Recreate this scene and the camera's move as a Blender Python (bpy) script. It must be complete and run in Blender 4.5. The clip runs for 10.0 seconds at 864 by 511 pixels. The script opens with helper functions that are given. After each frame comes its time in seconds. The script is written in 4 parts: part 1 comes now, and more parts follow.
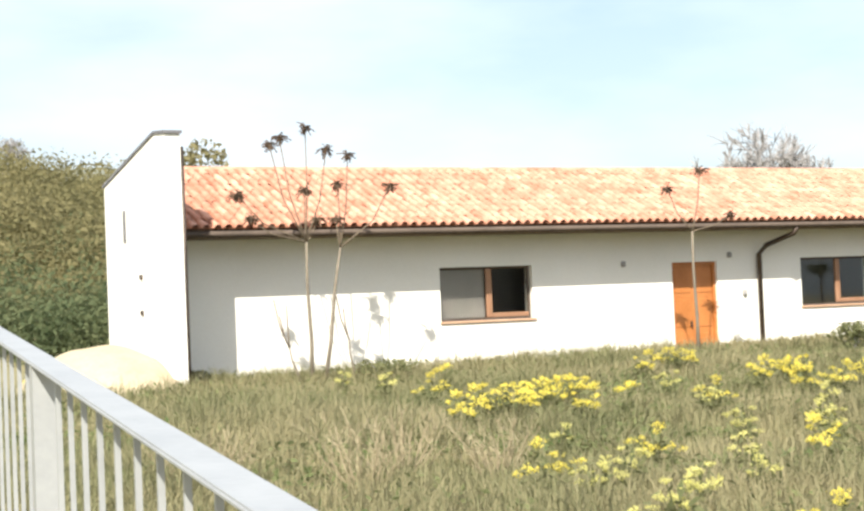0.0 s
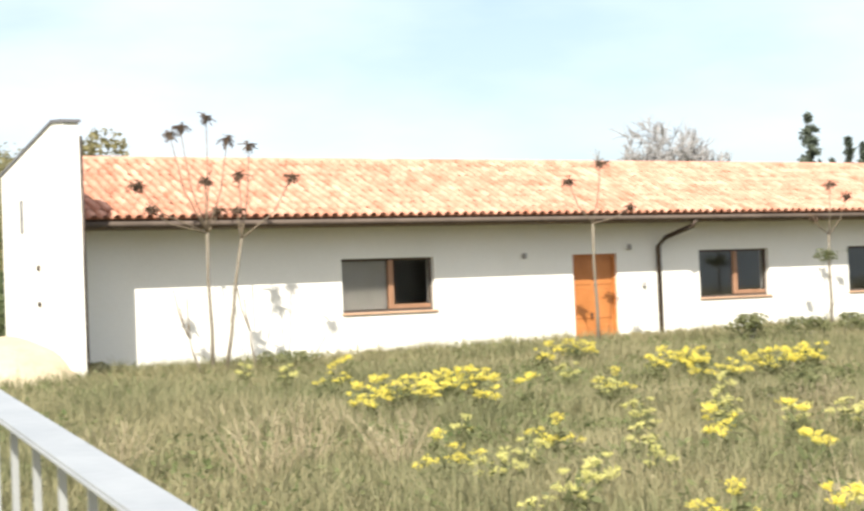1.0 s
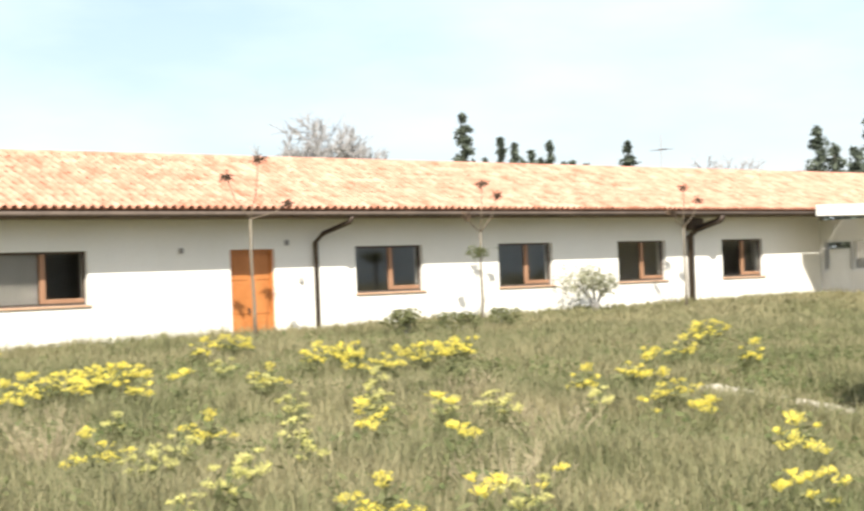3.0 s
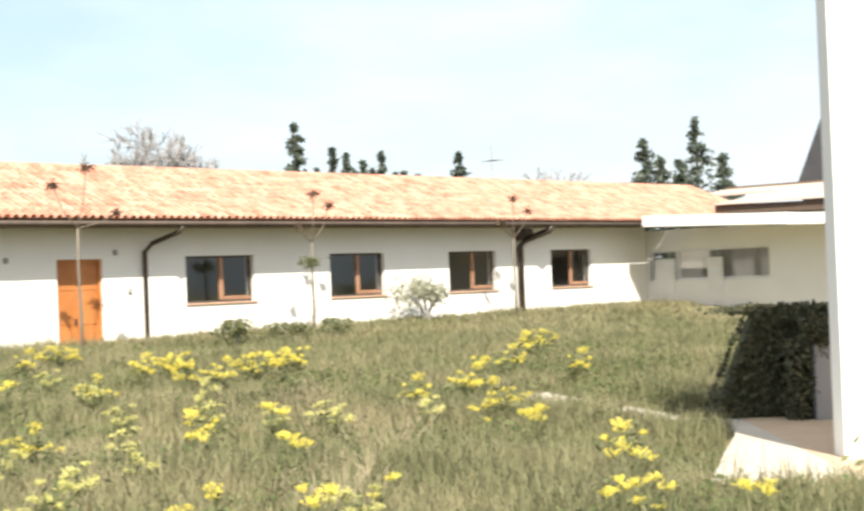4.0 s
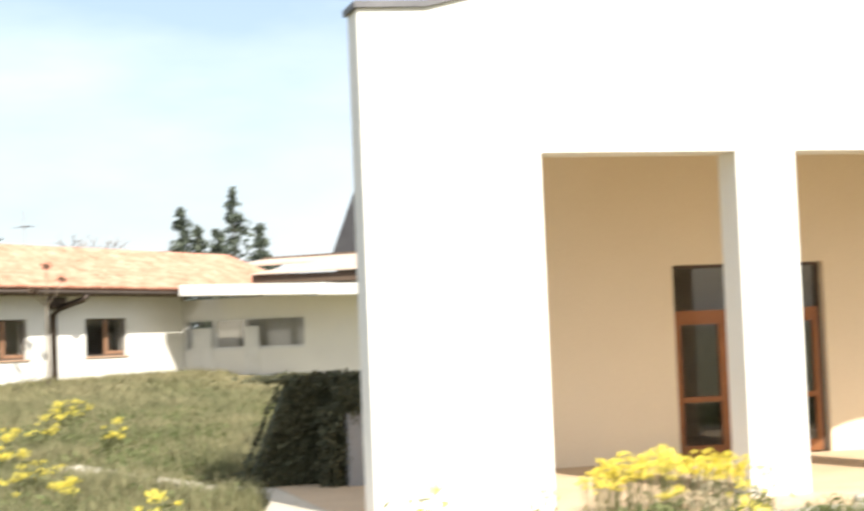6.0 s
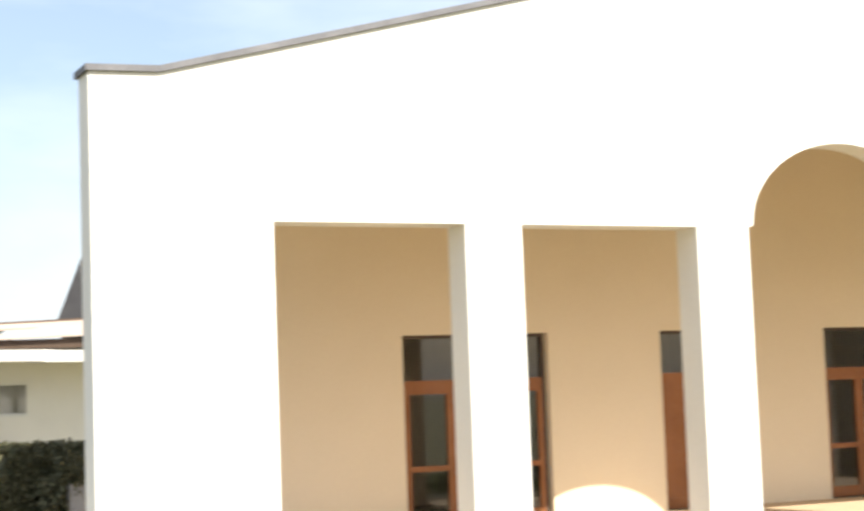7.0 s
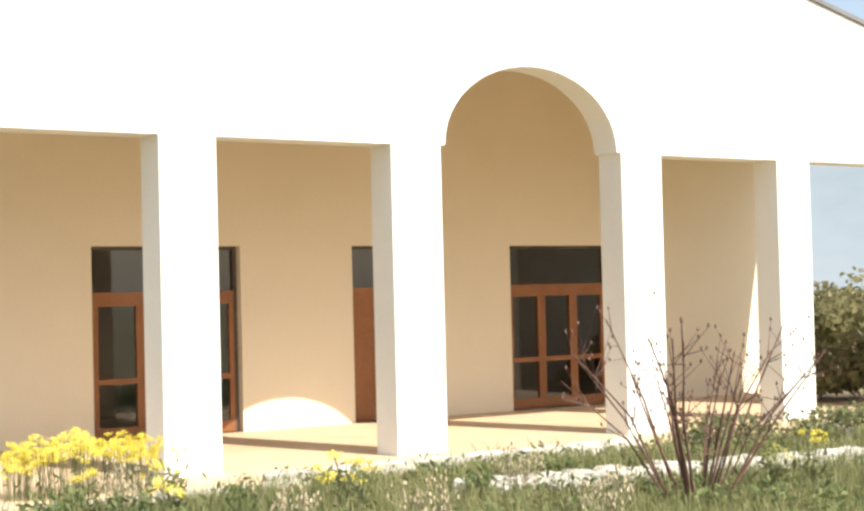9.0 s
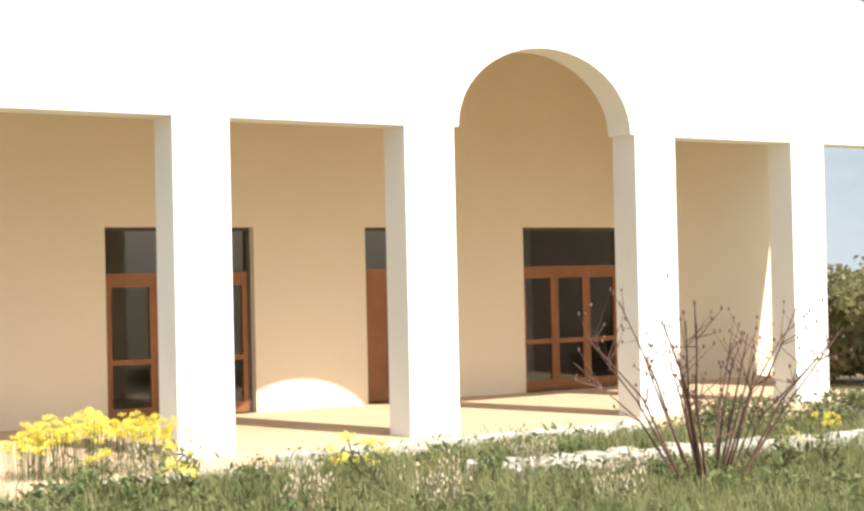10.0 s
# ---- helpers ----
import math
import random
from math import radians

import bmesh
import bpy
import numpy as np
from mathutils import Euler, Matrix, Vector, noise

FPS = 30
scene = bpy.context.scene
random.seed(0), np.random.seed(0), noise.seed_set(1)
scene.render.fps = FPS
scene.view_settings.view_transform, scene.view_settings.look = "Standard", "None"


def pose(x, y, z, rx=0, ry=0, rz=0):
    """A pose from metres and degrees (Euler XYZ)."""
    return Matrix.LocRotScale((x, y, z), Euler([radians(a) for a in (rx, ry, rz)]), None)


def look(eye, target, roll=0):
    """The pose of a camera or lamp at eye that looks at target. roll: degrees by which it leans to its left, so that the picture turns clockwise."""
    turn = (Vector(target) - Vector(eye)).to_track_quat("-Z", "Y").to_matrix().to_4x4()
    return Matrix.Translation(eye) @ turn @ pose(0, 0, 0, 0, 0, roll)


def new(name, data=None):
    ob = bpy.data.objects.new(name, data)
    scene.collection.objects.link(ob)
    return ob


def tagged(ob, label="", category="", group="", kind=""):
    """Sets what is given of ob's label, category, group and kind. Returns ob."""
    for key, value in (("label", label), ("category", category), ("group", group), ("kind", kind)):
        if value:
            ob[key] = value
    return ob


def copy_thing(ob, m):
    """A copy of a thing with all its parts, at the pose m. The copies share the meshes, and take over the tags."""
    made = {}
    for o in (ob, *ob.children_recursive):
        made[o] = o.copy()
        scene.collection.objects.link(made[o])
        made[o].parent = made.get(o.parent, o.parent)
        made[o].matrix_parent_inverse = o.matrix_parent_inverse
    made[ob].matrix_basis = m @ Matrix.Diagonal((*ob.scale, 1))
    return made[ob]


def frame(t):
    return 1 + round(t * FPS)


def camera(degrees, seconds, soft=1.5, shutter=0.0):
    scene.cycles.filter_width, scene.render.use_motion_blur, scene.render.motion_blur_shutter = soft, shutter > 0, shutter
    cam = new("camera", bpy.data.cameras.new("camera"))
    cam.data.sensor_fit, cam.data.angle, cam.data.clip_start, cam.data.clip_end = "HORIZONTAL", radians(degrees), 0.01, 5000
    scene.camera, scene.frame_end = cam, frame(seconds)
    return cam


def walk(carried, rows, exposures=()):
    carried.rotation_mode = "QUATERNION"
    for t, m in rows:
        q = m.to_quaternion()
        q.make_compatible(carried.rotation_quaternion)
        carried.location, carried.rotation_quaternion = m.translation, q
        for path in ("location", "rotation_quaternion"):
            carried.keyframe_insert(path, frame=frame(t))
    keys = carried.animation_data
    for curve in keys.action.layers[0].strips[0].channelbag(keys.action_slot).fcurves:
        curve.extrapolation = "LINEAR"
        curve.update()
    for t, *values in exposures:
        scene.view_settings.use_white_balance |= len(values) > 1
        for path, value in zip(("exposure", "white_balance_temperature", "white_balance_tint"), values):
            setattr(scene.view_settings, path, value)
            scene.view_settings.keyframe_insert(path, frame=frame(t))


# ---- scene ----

import itertools

# ================= camera and its pan =================
EYE = (0.0, 0.0, 1.95)
cam = camera(29.77, 10.0, soft=2.6, shutter=0.5)
# seconds; the eye's small sideways drift; the way it looks; its lean
VIEW = [
    (0, -0, 0, 0.4487, 0.8931, 0.0334, 2.38),
    (0.5, 0.006, -0.003, 0.4654, 0.8846, 0.0295, 2.26),
    (1, 0.021, -0.011, 0.501, 0.8651, 0.0257, 2.31),
    (1.5, 0.036, -0.02, 0.5385, 0.8424, 0.022, 2.23),
    (2, 0.052, -0.031, 0.5791, 0.815, 0.0192, 2.27),
    (2.5, 0.071, -0.046, 0.6262, 0.7795, 0.0154, 2.22),
    (4, 0.072, -0.047, 0.7423, 0.6699, 0.017, 2.22),
    (4.5, 0.072, -0.047, 0.7776, 0.6286, 0.0164, 2.3),
    (5, 0.072, -0.047, 0.8156, 0.5782, 0.0217, 2.1),
    (5.5, 0.072, -0.047, 0.857, 0.5142, 0.0347, 1.86),
    (6, 0.072, -0.047, 0.8995, 0.4342, 0.0484, 2.27),
    (6.2, 0.072, -0.047, 0.9138, 0.4022, 0.0575, 2.05),
    (7.3, 0.072, -0.047, 0.9675, 0.2377, 0.0865, 2.37),
    (7.5, 0.072, -0.047, 0.9735, 0.2123, 0.0845, 2.59),
    (8, 0.072, -0.047, 0.9874, 0.1431, 0.0669, 2.49),
    (8.5, 0.072, -0.047, 0.9936, 0.104, 0.0446, 1.61),
    (9, 0.072, -0.047, 0.995, 0.0964, 0.0261, 1.41),
    (9.5, 0.072, -0.047, 0.9949, 0.0998, 0.015, 1.28),
    (10, 0.072, -0.047, 0.9944, 0.1047, 0.015, 1.26),
]
walk(cam, [(t, look((EYE[0] + u, EYE[1] + v, EYE[2]), (EYE[0] + u + 10 * a, EYE[1] + v + 10 * b, EYE[2] + 10 * c), -r)) for t, u, v, a, b, c, r in VIEW],
     [(0.0, 1.12), (10.0, 1.12)])

# ================= sky and sun =================
SUN_TO = Vector((.4652, .5887, -.6611))          # the way the sunlight travels
world = bpy.data.worlds.new("sky")
scene.world = world
world.use_nodes = True
wn = world.node_tree
sky = wn.nodes.new("ShaderNodeTexSky")
sky.sky_type = "NISHITA"
sky.sun_disc = False
sky.sun_elevation = radians(41.0)
sky.sun_rotation = math.atan2(-SUN_TO.x, -SUN_TO.y)
sky.dust_density = 2.5
wn.nodes["Background"].inputs[1].default_value = 0.088
# thin high cloud over the whole sky
wco = wn.nodes.new("ShaderNodeTexCoord")
wmap = wn.nodes.new("ShaderNodeMapping")
wmap.inputs["Scale"].default_value = (1.6, 1.6, 5.0)
cloud = wn.nodes.new("ShaderNodeTexNoise")
cloud.inputs["Scale"].default_value, cloud.inputs["Detail"].default_value = 1.6, 6
veil = wn.nodes.new("ShaderNodeMapRange")
veil.inputs[1].default_value, veil.inputs[2].default_value = .34, .66
veil.inputs[3].default_value, veil.inputs[4].default_value = .18, .85
blend = wn.nodes.new("ShaderNodeMix")
blend.data_type = "RGBA"
blend.inputs[7].default_value = (6.6, 7.1, 7.7, 1)
wn.links.new(wco.outputs["Generated"], wmap.inputs[0])
wn.links.new(wmap.outputs[0], cloud.inputs["Vector"])
wn.links.new(cloud.outputs[0], veil.inputs[0])
wn.links.new(veil.outputs[0], blend.inputs[0])
wn.links.new(sky.outputs[0], blend.inputs[6])
wn.links.new(blend.outputs[2], wn.nodes["Background"].inputs[0])
sun = new("sun", bpy.data.lights.new("sun", "SUN"))
sun.data.energy, sun.data.angle, sun.data.color = 4.0, radians(0.5), (1.0, .925, .81)
sun.rotation_euler = SUN_TO.to_track_quat("-Z", "Y").to_euler()


# ================= materials =================
def material(name, low, high, rough=.85, size=3.0, fine=40.0, bump=.15, metal=0.0, island=0.0, each=0.0, spec=.3,
             coat=0.0, translucent=0.0):
    """Two scales of noise between two base colours; island / each: how far single pieces differ."""
    m = bpy.data.materials.new(name)
    m.use_nodes = True
    nt = m.node_tree
    N, L = nt.nodes, nt.links
    b = N["Principled BSDF"]
    co = N.new("ShaderNodeTexCoord")
    geo = N.new("ShaderNodeNewGeometry")
    big = N.new("ShaderNodeTexNoise")
    big.inputs["Scale"].default_value, big.inputs["Detail"].default_value = 1.0 / size, 5
    small = N.new("ShaderNodeTexNoise")
    small.inputs["Scale"].default_value, small.inputs["Detail"].default_value = fine, 4
    for n in (big, small):
        L.new(geo.outputs["Position"], n.inputs["Vector"])
    add = N.new("ShaderNodeMath")
    add.operation = "MULTIPLY_ADD"
    add.inputs[1].default_value = .45
    L.new(small.outputs[0], add.inputs[0])
    half = N.new("ShaderNodeMath")
    half.operation = "MULTIPLY_ADD"
    half.inputs[1].default_value, half.inputs[2].default_value = .9, -.17
    L.new(big.outputs[0], half.inputs[0])
    L.new(half.outputs[0], add.inputs[2])
    out = add.outputs[0]
    if island or each:
        rnd = N.new("ShaderNodeMath")
        rnd.operation = "MULTIPLY_ADD"
        rnd.inputs[1].default_value = max(island, each)
        if island:
            L.new(geo.outputs["Random Per Island"], rnd.inputs[0])
        else:
            info = N.new("ShaderNodeObjectInfo")
            L.new(info.outputs["Random"], rnd.inputs[0])
        sub = N.new("ShaderNodeMath")
        sub.operation = "SUBTRACT"
        sub.inputs[1].default_value = max(island, each) / 2
        L.new(out, rnd.inputs[2])
        L.new(rnd.outputs[0], sub.inputs[0])
        out = sub.outputs[0]
    ramp = N.new("ShaderNodeValToRGB")
    ramp.color_ramp.elements[0].position, ramp.color_ramp.elements[1].position = .22, .78
    ramp.color_ramp.elements[0].color = (*low, 1)
    ramp.color_ramp.elements[1].color = (*high, 1)
    L.new(out, ramp.inputs[0])
    L.new(ramp.outputs[0], b.inputs["Base Color"])
    b.inputs["Roughness"].default_value, b.inputs["Metallic"].default_value = rough, metal
    b.inputs["Specular IOR Level"].default_value = spec
    b.inputs["Coat Weight"].default_value = coat
    if bump:
        bm = N.new("ShaderNodeBump")
        bm.inputs["Strength"].default_value, bm.inputs["Distance"].default_value = bump, .02
        L.new(small.outputs[0], bm.inputs["Height"])
        L.new(bm.outputs[0], b.inputs["Normal"])
    if translucent:
        tr = N.new("ShaderNodeBsdfTranslucent")
        mix = N.new("ShaderNodeMixShader")
        mix.inputs[0].default_value = translucent
        L.new(ramp.outputs[0], tr.inputs[0])
        L.new(b.outputs[0], mix.inputs[1])
        L.new(tr.outputs[0], mix.inputs[2])
        L.new(mix.outputs[0], N["Material Output"].inputs[0])
    return m


def glass(name):
    """Dark window glass: a glossy pane over a dim room, with a little see-through."""
    m = bpy.data.materials.new(name)
    m.use_nodes = True
    b = m.node_tree.nodes["Principled BSDF"]
    b.inputs["Base Color"].default_value = (.92, .92, .9, 1)
    b.inputs["Roughness"].default_value = .03
    b.inputs["Transmission Weight"].default_value = 1.0
    b.inputs["IOR"].default_value = 1.5
    return m


M = {}
M["plaster"] = material("plaster", (.74, .73, .68), (.84, .83, .79), .9, 2.5, 30, .12)
M["cream_plaster"] = material("cream_plaster", (.73, .63, .475), (.81, .71, .555), .9, 2.5, 30, .12)
M["slate"] = material("slate", (.03, .03, .035), (.06, .06, .065), .8, .8, 20, .1)
M["coping"] = material("coping", (.10, .10, .11), (.2, .2, .21), .6, .6, 30, .1)
M["tile"] = material("tile", (.37, .15, .09), (.66, .385, .275), .85, .4, 9, .2, each=.3)
M["tile_rest"] = material("tile_rest", (.37, .15, .09), (.66, .385, .275), .85, .4, 9, .2, island=.24)
# weathered channels, with the shade between the barrels painted into the colour
M["shaded_channel_tile"] = material("shaded_channel_tile", (.25, .105, .065), (.44, .225, .145), .9, .35, 9, .2)
M["wood"] = material("wood", (.36, .13, .035), (.55, .22, .07), .5, .5, 18, .1, coat=.15)
M["window_wood"] = material("window_wood", (.26, .14, .08), (.38, .22, .14), .6, .5, 18, .1)
M["door_wood"] = material("door_wood", (.22, .085, .03), (.34, .14, .055), .5, .5, 18, .1, coat=.15)
M["dark_wood"] = material("dark_wood", (.07, .055, .045), (.13, .1, .08), .7, .5, 18, .1)
M["soffit"] = material("soffit", (.10, .07, .05), (.17, .12, .085), .8, .7, 18, .1)
M["terracotta"] = material("terracotta", (.42, .26, .17), (.56, .38, .27), .8, .5, 18, .1)
M["glass"] = glass("glass")
M["blind"] = material("blind", (.42, .41, .38), (.52, .5, .47), .9, .4, 20, .05)
M["grey_wall"] = material("grey_wall", (.24, .24, .245), (.32, .32, .325), .9, 1.0, 30, .12)
# white plaster toned down: the wing's shade is partly in this colour
M["shaded_plaster"] = material("shaded_plaster", (.66, .65, .62), (.76, .75, .71), .9, 1.8, 30, .12)
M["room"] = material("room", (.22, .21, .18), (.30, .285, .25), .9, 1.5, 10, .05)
M["metal_dark"] = material("metal_dark", (.05, .04, .035), (.12, .09, .07), .45, .5, 20, .05, metal=.6)
M["rail_paint"] = material("rail_paint", (.26, .275, .285), (.335, .35, .355), .45, .12, 60, .05, spec=.5)
M["ground"] = material("ground", (.17, .16, .075), (.28, .245, .135), .95, 2.2, 9, .5)
M["grass"] = material("grass", (.155, .18, .08), (.42, .37, .22), .8, 2.6, 1.2, 0, island=.22, translucent=.45)
M["green_grass"] = material("green_grass", (.14, .17, .065), (.30, .285, .14), .8, 1.2, 3, 0, island=.4, translucent=.42)
M["weed"] = material("weed", (.10, .14, .05), (.19, .21, .09), .8, .8, 6, 0, island=.5, translucent=.3)
M["leaf"] = material("leaf", (.115, .135, .058), (.215, .22, .105), .8, .5, 6, 0, island=.5, translucent=.35)
M["pale_leaf"] = material("pale_leaf", (.26, .27, .17), (.40, .40, .29), .8, .5, 6, 0, island=.5, translucent=.35)
M["dark_leaf"] = material("dark_leaf", (.05, .056, .03), (.115, .112, .065), .8, .6, 6, 0, island=.6)
# greyed and lightened so the far conifers carry haze in their colour
M["needle"] = material("needle", (.045, .06, .045), (.105, .125, .09), .8, .8, 5, 0, island=.6)
M["scrub"] = material("scrub", (.155, .15, .068), (.29, .26, .13), .85, 9, .3, 0, island=.2, translucent=.5)
M["thicket"] = material("thicket", (.08, .115, .055), (.17, .185, .09), .85, 5, .4, 0, island=.2, translucent=.45)
M["pale_yellow"] = material("pale_yellow", (.46, .46, .10), (.72, .69, .26), .8, .3, 12, 0, island=.6, translucent=.25)
M["grey_twig"] = material("grey_twig", (.24, .235, .23), (.38, .37, .36), .9, .6, 14, 0, island=.5)
M["red_twig"] = material("red_twig", (.075, .04, .032), (.17, .095, .07), .85, .4, 14, 0, island=.5)
M["stalk"] = material("stalk", (.135, .115, .09), (.235, .205, .155), .85, .4, 14, .1)
M["arm"] = material("arm", (.10, .08, .06), (.2, .16, .11), .85, .4, 14, .1)
M["seed"] = material("seed", (.05, .035, .025), (.12, .08, .05), .9, .3, 20, 0, island=.5)
M["yellow"] = material("yellow", (.62, .50, .03), (.84, .74, .14), .8, .3, 12, 0, island=.6, translucent=.2)
M["paving"] = material("paving", (.54, .41, .27), (.67, .53, .375), .85, 1.0, 18, .1, each=.35)
M["concrete"] = material("concrete", (.46, .42, .34), (.62, .57, .47), .9, 1.2, 16, .2)
M["stone"] = material("stone", (.36, .34, .29), (.54, .51, .45), .9, .6, 14, .4, each=.4)
M["sand"] = material("sand", (.36, .30, .20), (.50, .43, .31), .95, .8, 14, .4)
M["dry"] = material("dry", (.24, .20, .12), (.40, .35, .23), .85, .6, 8, 0, island=.6)
M["far_hill"] = material("far_hill", (.18, .20, .17), (.27, .28, .22), .95, 60, .1, 0)
# the blue-grey is distance haze, put straight into the base colour
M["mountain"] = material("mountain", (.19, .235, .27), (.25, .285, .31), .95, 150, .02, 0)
M["white_metal"] = material("white_metal", (.6, .6, .58), (.72, .72, .7), .5, .5, 20, .05)
M["pale_roof"] = material("pale_roof", (.48, .38, .30), (.62, .51, .42), .85, 1.2, 20, .2)


# ================= mesh helpers =================
def link(name, bm, mat, parent=None, label="", smooth=False):
    me = bpy.data.meshes.new(name)
    bm.to_mesh(me)
    bm.free()
    me.materials.append(M[mat])
    if smooth:
        for p in me.polygons:
            p.use_smooth = True
    ob = new(name, me)
    if parent is not None:
        ob.parent = parent
    if label:
        ob["label"] = label
    return ob


def part(name, bm, mat, parent, label="", smooth=False):
    return link(name, bm, mat, parent, label, smooth)


def thing(name, m, label, category, group="", kind=""):
    ob = new(name)
    ob.matrix_world = m
    ob.empty_display_size = .2
    return tagged(ob, label, category, group, kind)


def box(bm, x0, x1, y0, y1, z0, z1, bevel=0.0):
    vs = [bm.verts.new(p) for p in itertools.product((x0, x1), (y0, y1), (z0, z1))]
    fs = [bm.faces.new([vs[i] for i in f]) for f in
          ((0, 1, 3, 2), (4, 6, 7, 5), (0, 4, 5, 1), (2, 3, 7, 6), (0, 2, 6, 4), (1, 5, 7, 3))]
    if bevel:
        bmesh.ops.bevel(bm, geom=list({e for f in fs for e in f.edges}), offset=bevel, segments=1, affect="EDGES")
    return bm


def boxes(*rows, bevel=0.0):
    bm = bmesh.new()
    for r in rows:
        one = bmesh.new()
        box(one, *r, bevel=bevel)
        me = bpy.data.meshes.new("tmp")
        one.to_mesh(me)
        one.free()
        bm.from_mesh(me)
        bpy.data.meshes.remove(me)
    return bm


def slab(points, axis, a, b):
    """A flat outline, given as (u, v), thickened along an axis from a to b."""
    bm = bmesh.new()
    place = {"y": lambda u, v, w: (u, w, v), "x": lambda u, v, w: (w, u, v), "z": lambda u, v, w: (u, v, w)}[axis]
    lo = [bm.verts.new(place(u, v, a)) for u, v in points]
    hi = [bm.verts.new(place(u, v, b)) for u, v in points]
    bm.faces.new(lo)
    bm.faces.new(hi[::-1])
    n = len(points)
    for i in range(n):
        bm.faces.new((lo[i], hi[i], hi[(i + 1) % n], lo[(i + 1) % n]))
    bmesh.ops.recalc_face_normals(bm, faces=bm.faces)
    return bm


def tube(bm, pts, radii, sides=6, cap=True):
    """A tapered tube along points."""
    pts = [Vector(p) for p in pts]
    rings = []
    for i, p in enumerate(pts):
        d = (pts[min(i + 1, len(pts) - 1)] - pts[max(i - 1, 0)]).normalized()
        u = d.cross(Vector((.31, .17, .93)) if abs(d.z) < .9 else Vector((1, 0, 0))).normalized()
        v = d.cross(u)
        r = radii[i] if hasattr(radii, "__len__") else radii
        rings.append([bm.verts.new(p + (u * math.cos(k * math.tau / sides) + v * math.sin(k * math.tau / sides)) * r)
                      for k in range(sides)])
    for a, b in zip(rings, rings[1:]):
        for k in range(sides):
            bm.faces.new((a[k], a[(k + 1) % sides], b[(k + 1) % sides], b[k]))
    if cap:
        bm.faces.new(rings[0][::-1])
        bm.faces.new(rings[-1])
    return bm


def mesh_arrays(name, verts, faces_per, mat, k):
    """A mesh from numpy arrays: verts (n, 3) and faces (m, k)."""
    me = bpy.data.meshes.new(name)
    m = len(faces_per)
    me.vertices.add(len(verts))
    me.vertices.foreach_set("co", np.asarray(verts, np.float32).ravel())
    me.loops.add(m * k)
    me.loops.foreach_set("vertex_index", np.asarray(faces_per, np.int32).ravel())
    me.polygons.add(m)
    me.polygons.foreach_set("loop_start", np.arange(0, m * k, k, dtype=np.int32))
    me.update(calc_edges=True)
    me.validate()
    me.materials.append(M[mat])
    return me


def leaf_cloud(name, centres, size, rng, mat, stretch=1.0, flat=0.0):
    """Small folded leaves (two triangles each) turned at random about given centres."""
    c = np.asarray(centres, float)
    n = len(c)
    d = rng.normal(size=(n, 3))
    d[:, 2] *= (1 - flat)
    d /= np.linalg.norm(d, axis=1)[:, None]
    e = np.cross(d, rng.normal(size=(n, 3)))
    e /= np.linalg.norm(e, axis=1)[:, None]
    s = size * rng.uniform(.6, 1.4, (n, 1))
    v = np.stack([c - d * s * stretch, c + e * s * .5, c + d * s * stretch, c - e * s * .5 + np.cross(d, e) * s * .2], 1)
    idx = np.arange(n)[:, None] * 4
    f = np.concatenate([idx + [0, 1, 2], idx + [0, 2, 3]], 1).reshape(-1, 3)
    return mesh_arrays(name, v.reshape(-1, 3), f, mat, 3)


# ================= ground =================
def ease(a):
    a = min(max(a, 0.0), 1.0)
    return a * a * (3 - 2 * a)


def gz(x, y):
    """Height of the ground: a gentle rise to the long building, a wooded slope beyond its near end."""
    z = -.02 + .65 * min(max((y - 8) / 23, 0), 1)
    z += .009 * max(0, min(x, 60) - 10) * min(max((y - 10) / 20, 0), 1)
    z += .45 * math.exp(-(x * x + y * y) / 25)
    s_, d_ = x * .6578 - y * .7532, x * .7532 + y * .6578
    if 1.7 < s_ < 24.2 and 13.9 < d_ < 22.6:
        z -= .16 * ease((s_ - 1.7) / .6) * ease((d_ - 13.9) / .6)
    r = math.hypot(x, y)
    az = math.degrees(math.atan2(x, y))
    if r > 38 and y > 20:
        z += 9.2 * ease((r - 40) / 75) * ease((26 - az) / 9) * (1 + .12 * math.sin(x * .13) + .08 * math.sin(x * .31 + 1))
    return z


def build_ground():
    xs = np.concatenate([np.linspace(-400, -30, 14), np.arange(-26, 70, 1.0), np.linspace(74, 500, 16), [900, 2500]])
    ys = np.concatenate([[-2500, -900], np.linspace(-500, -30, 14), np.arange(-26, 70, 1.0), np.linspace(73, 500, 30), [900, 2500]])
    v = [(x, y, gz(x, y) + (.05 * noise.noise((x * .6, y * .6, 0)) if abs(x) < 70 and abs(y) < 70 else 0)) for y in ys for x in xs]
    w = len(xs)
    f = [(j * w + i, j * w + i + 1, (j + 1) * w + i + 1, (j + 1) * w + i) for j in range(len(ys) - 1) for i in range(w - 1)]
    ob = new("ground", mesh_arrays("ground", np.array(v), np.array(f), "ground", 4))
    tagged(ob, "dry brownish-green meadow ground rising gently to the buildings", "ground", kind="structure")


build_ground()

# ================= long white building =================
LX0, LX1, LY = 9.18, 45.6, 31.32                 # ends and front wall
EAVE_Y, EAVE_Z, RIDGE_Y, RIDGE_Z = 30.3, 3.71, 33.85, 5.16
WIN = [(15.9, 18.2), (25.75, 27.99), (30.72, 32.83), (35.55, 37.68), (40.38, 42.47)]
DOOR = (21.97, 23.25)
WZ0, WZ1 = 1.68, 2.85
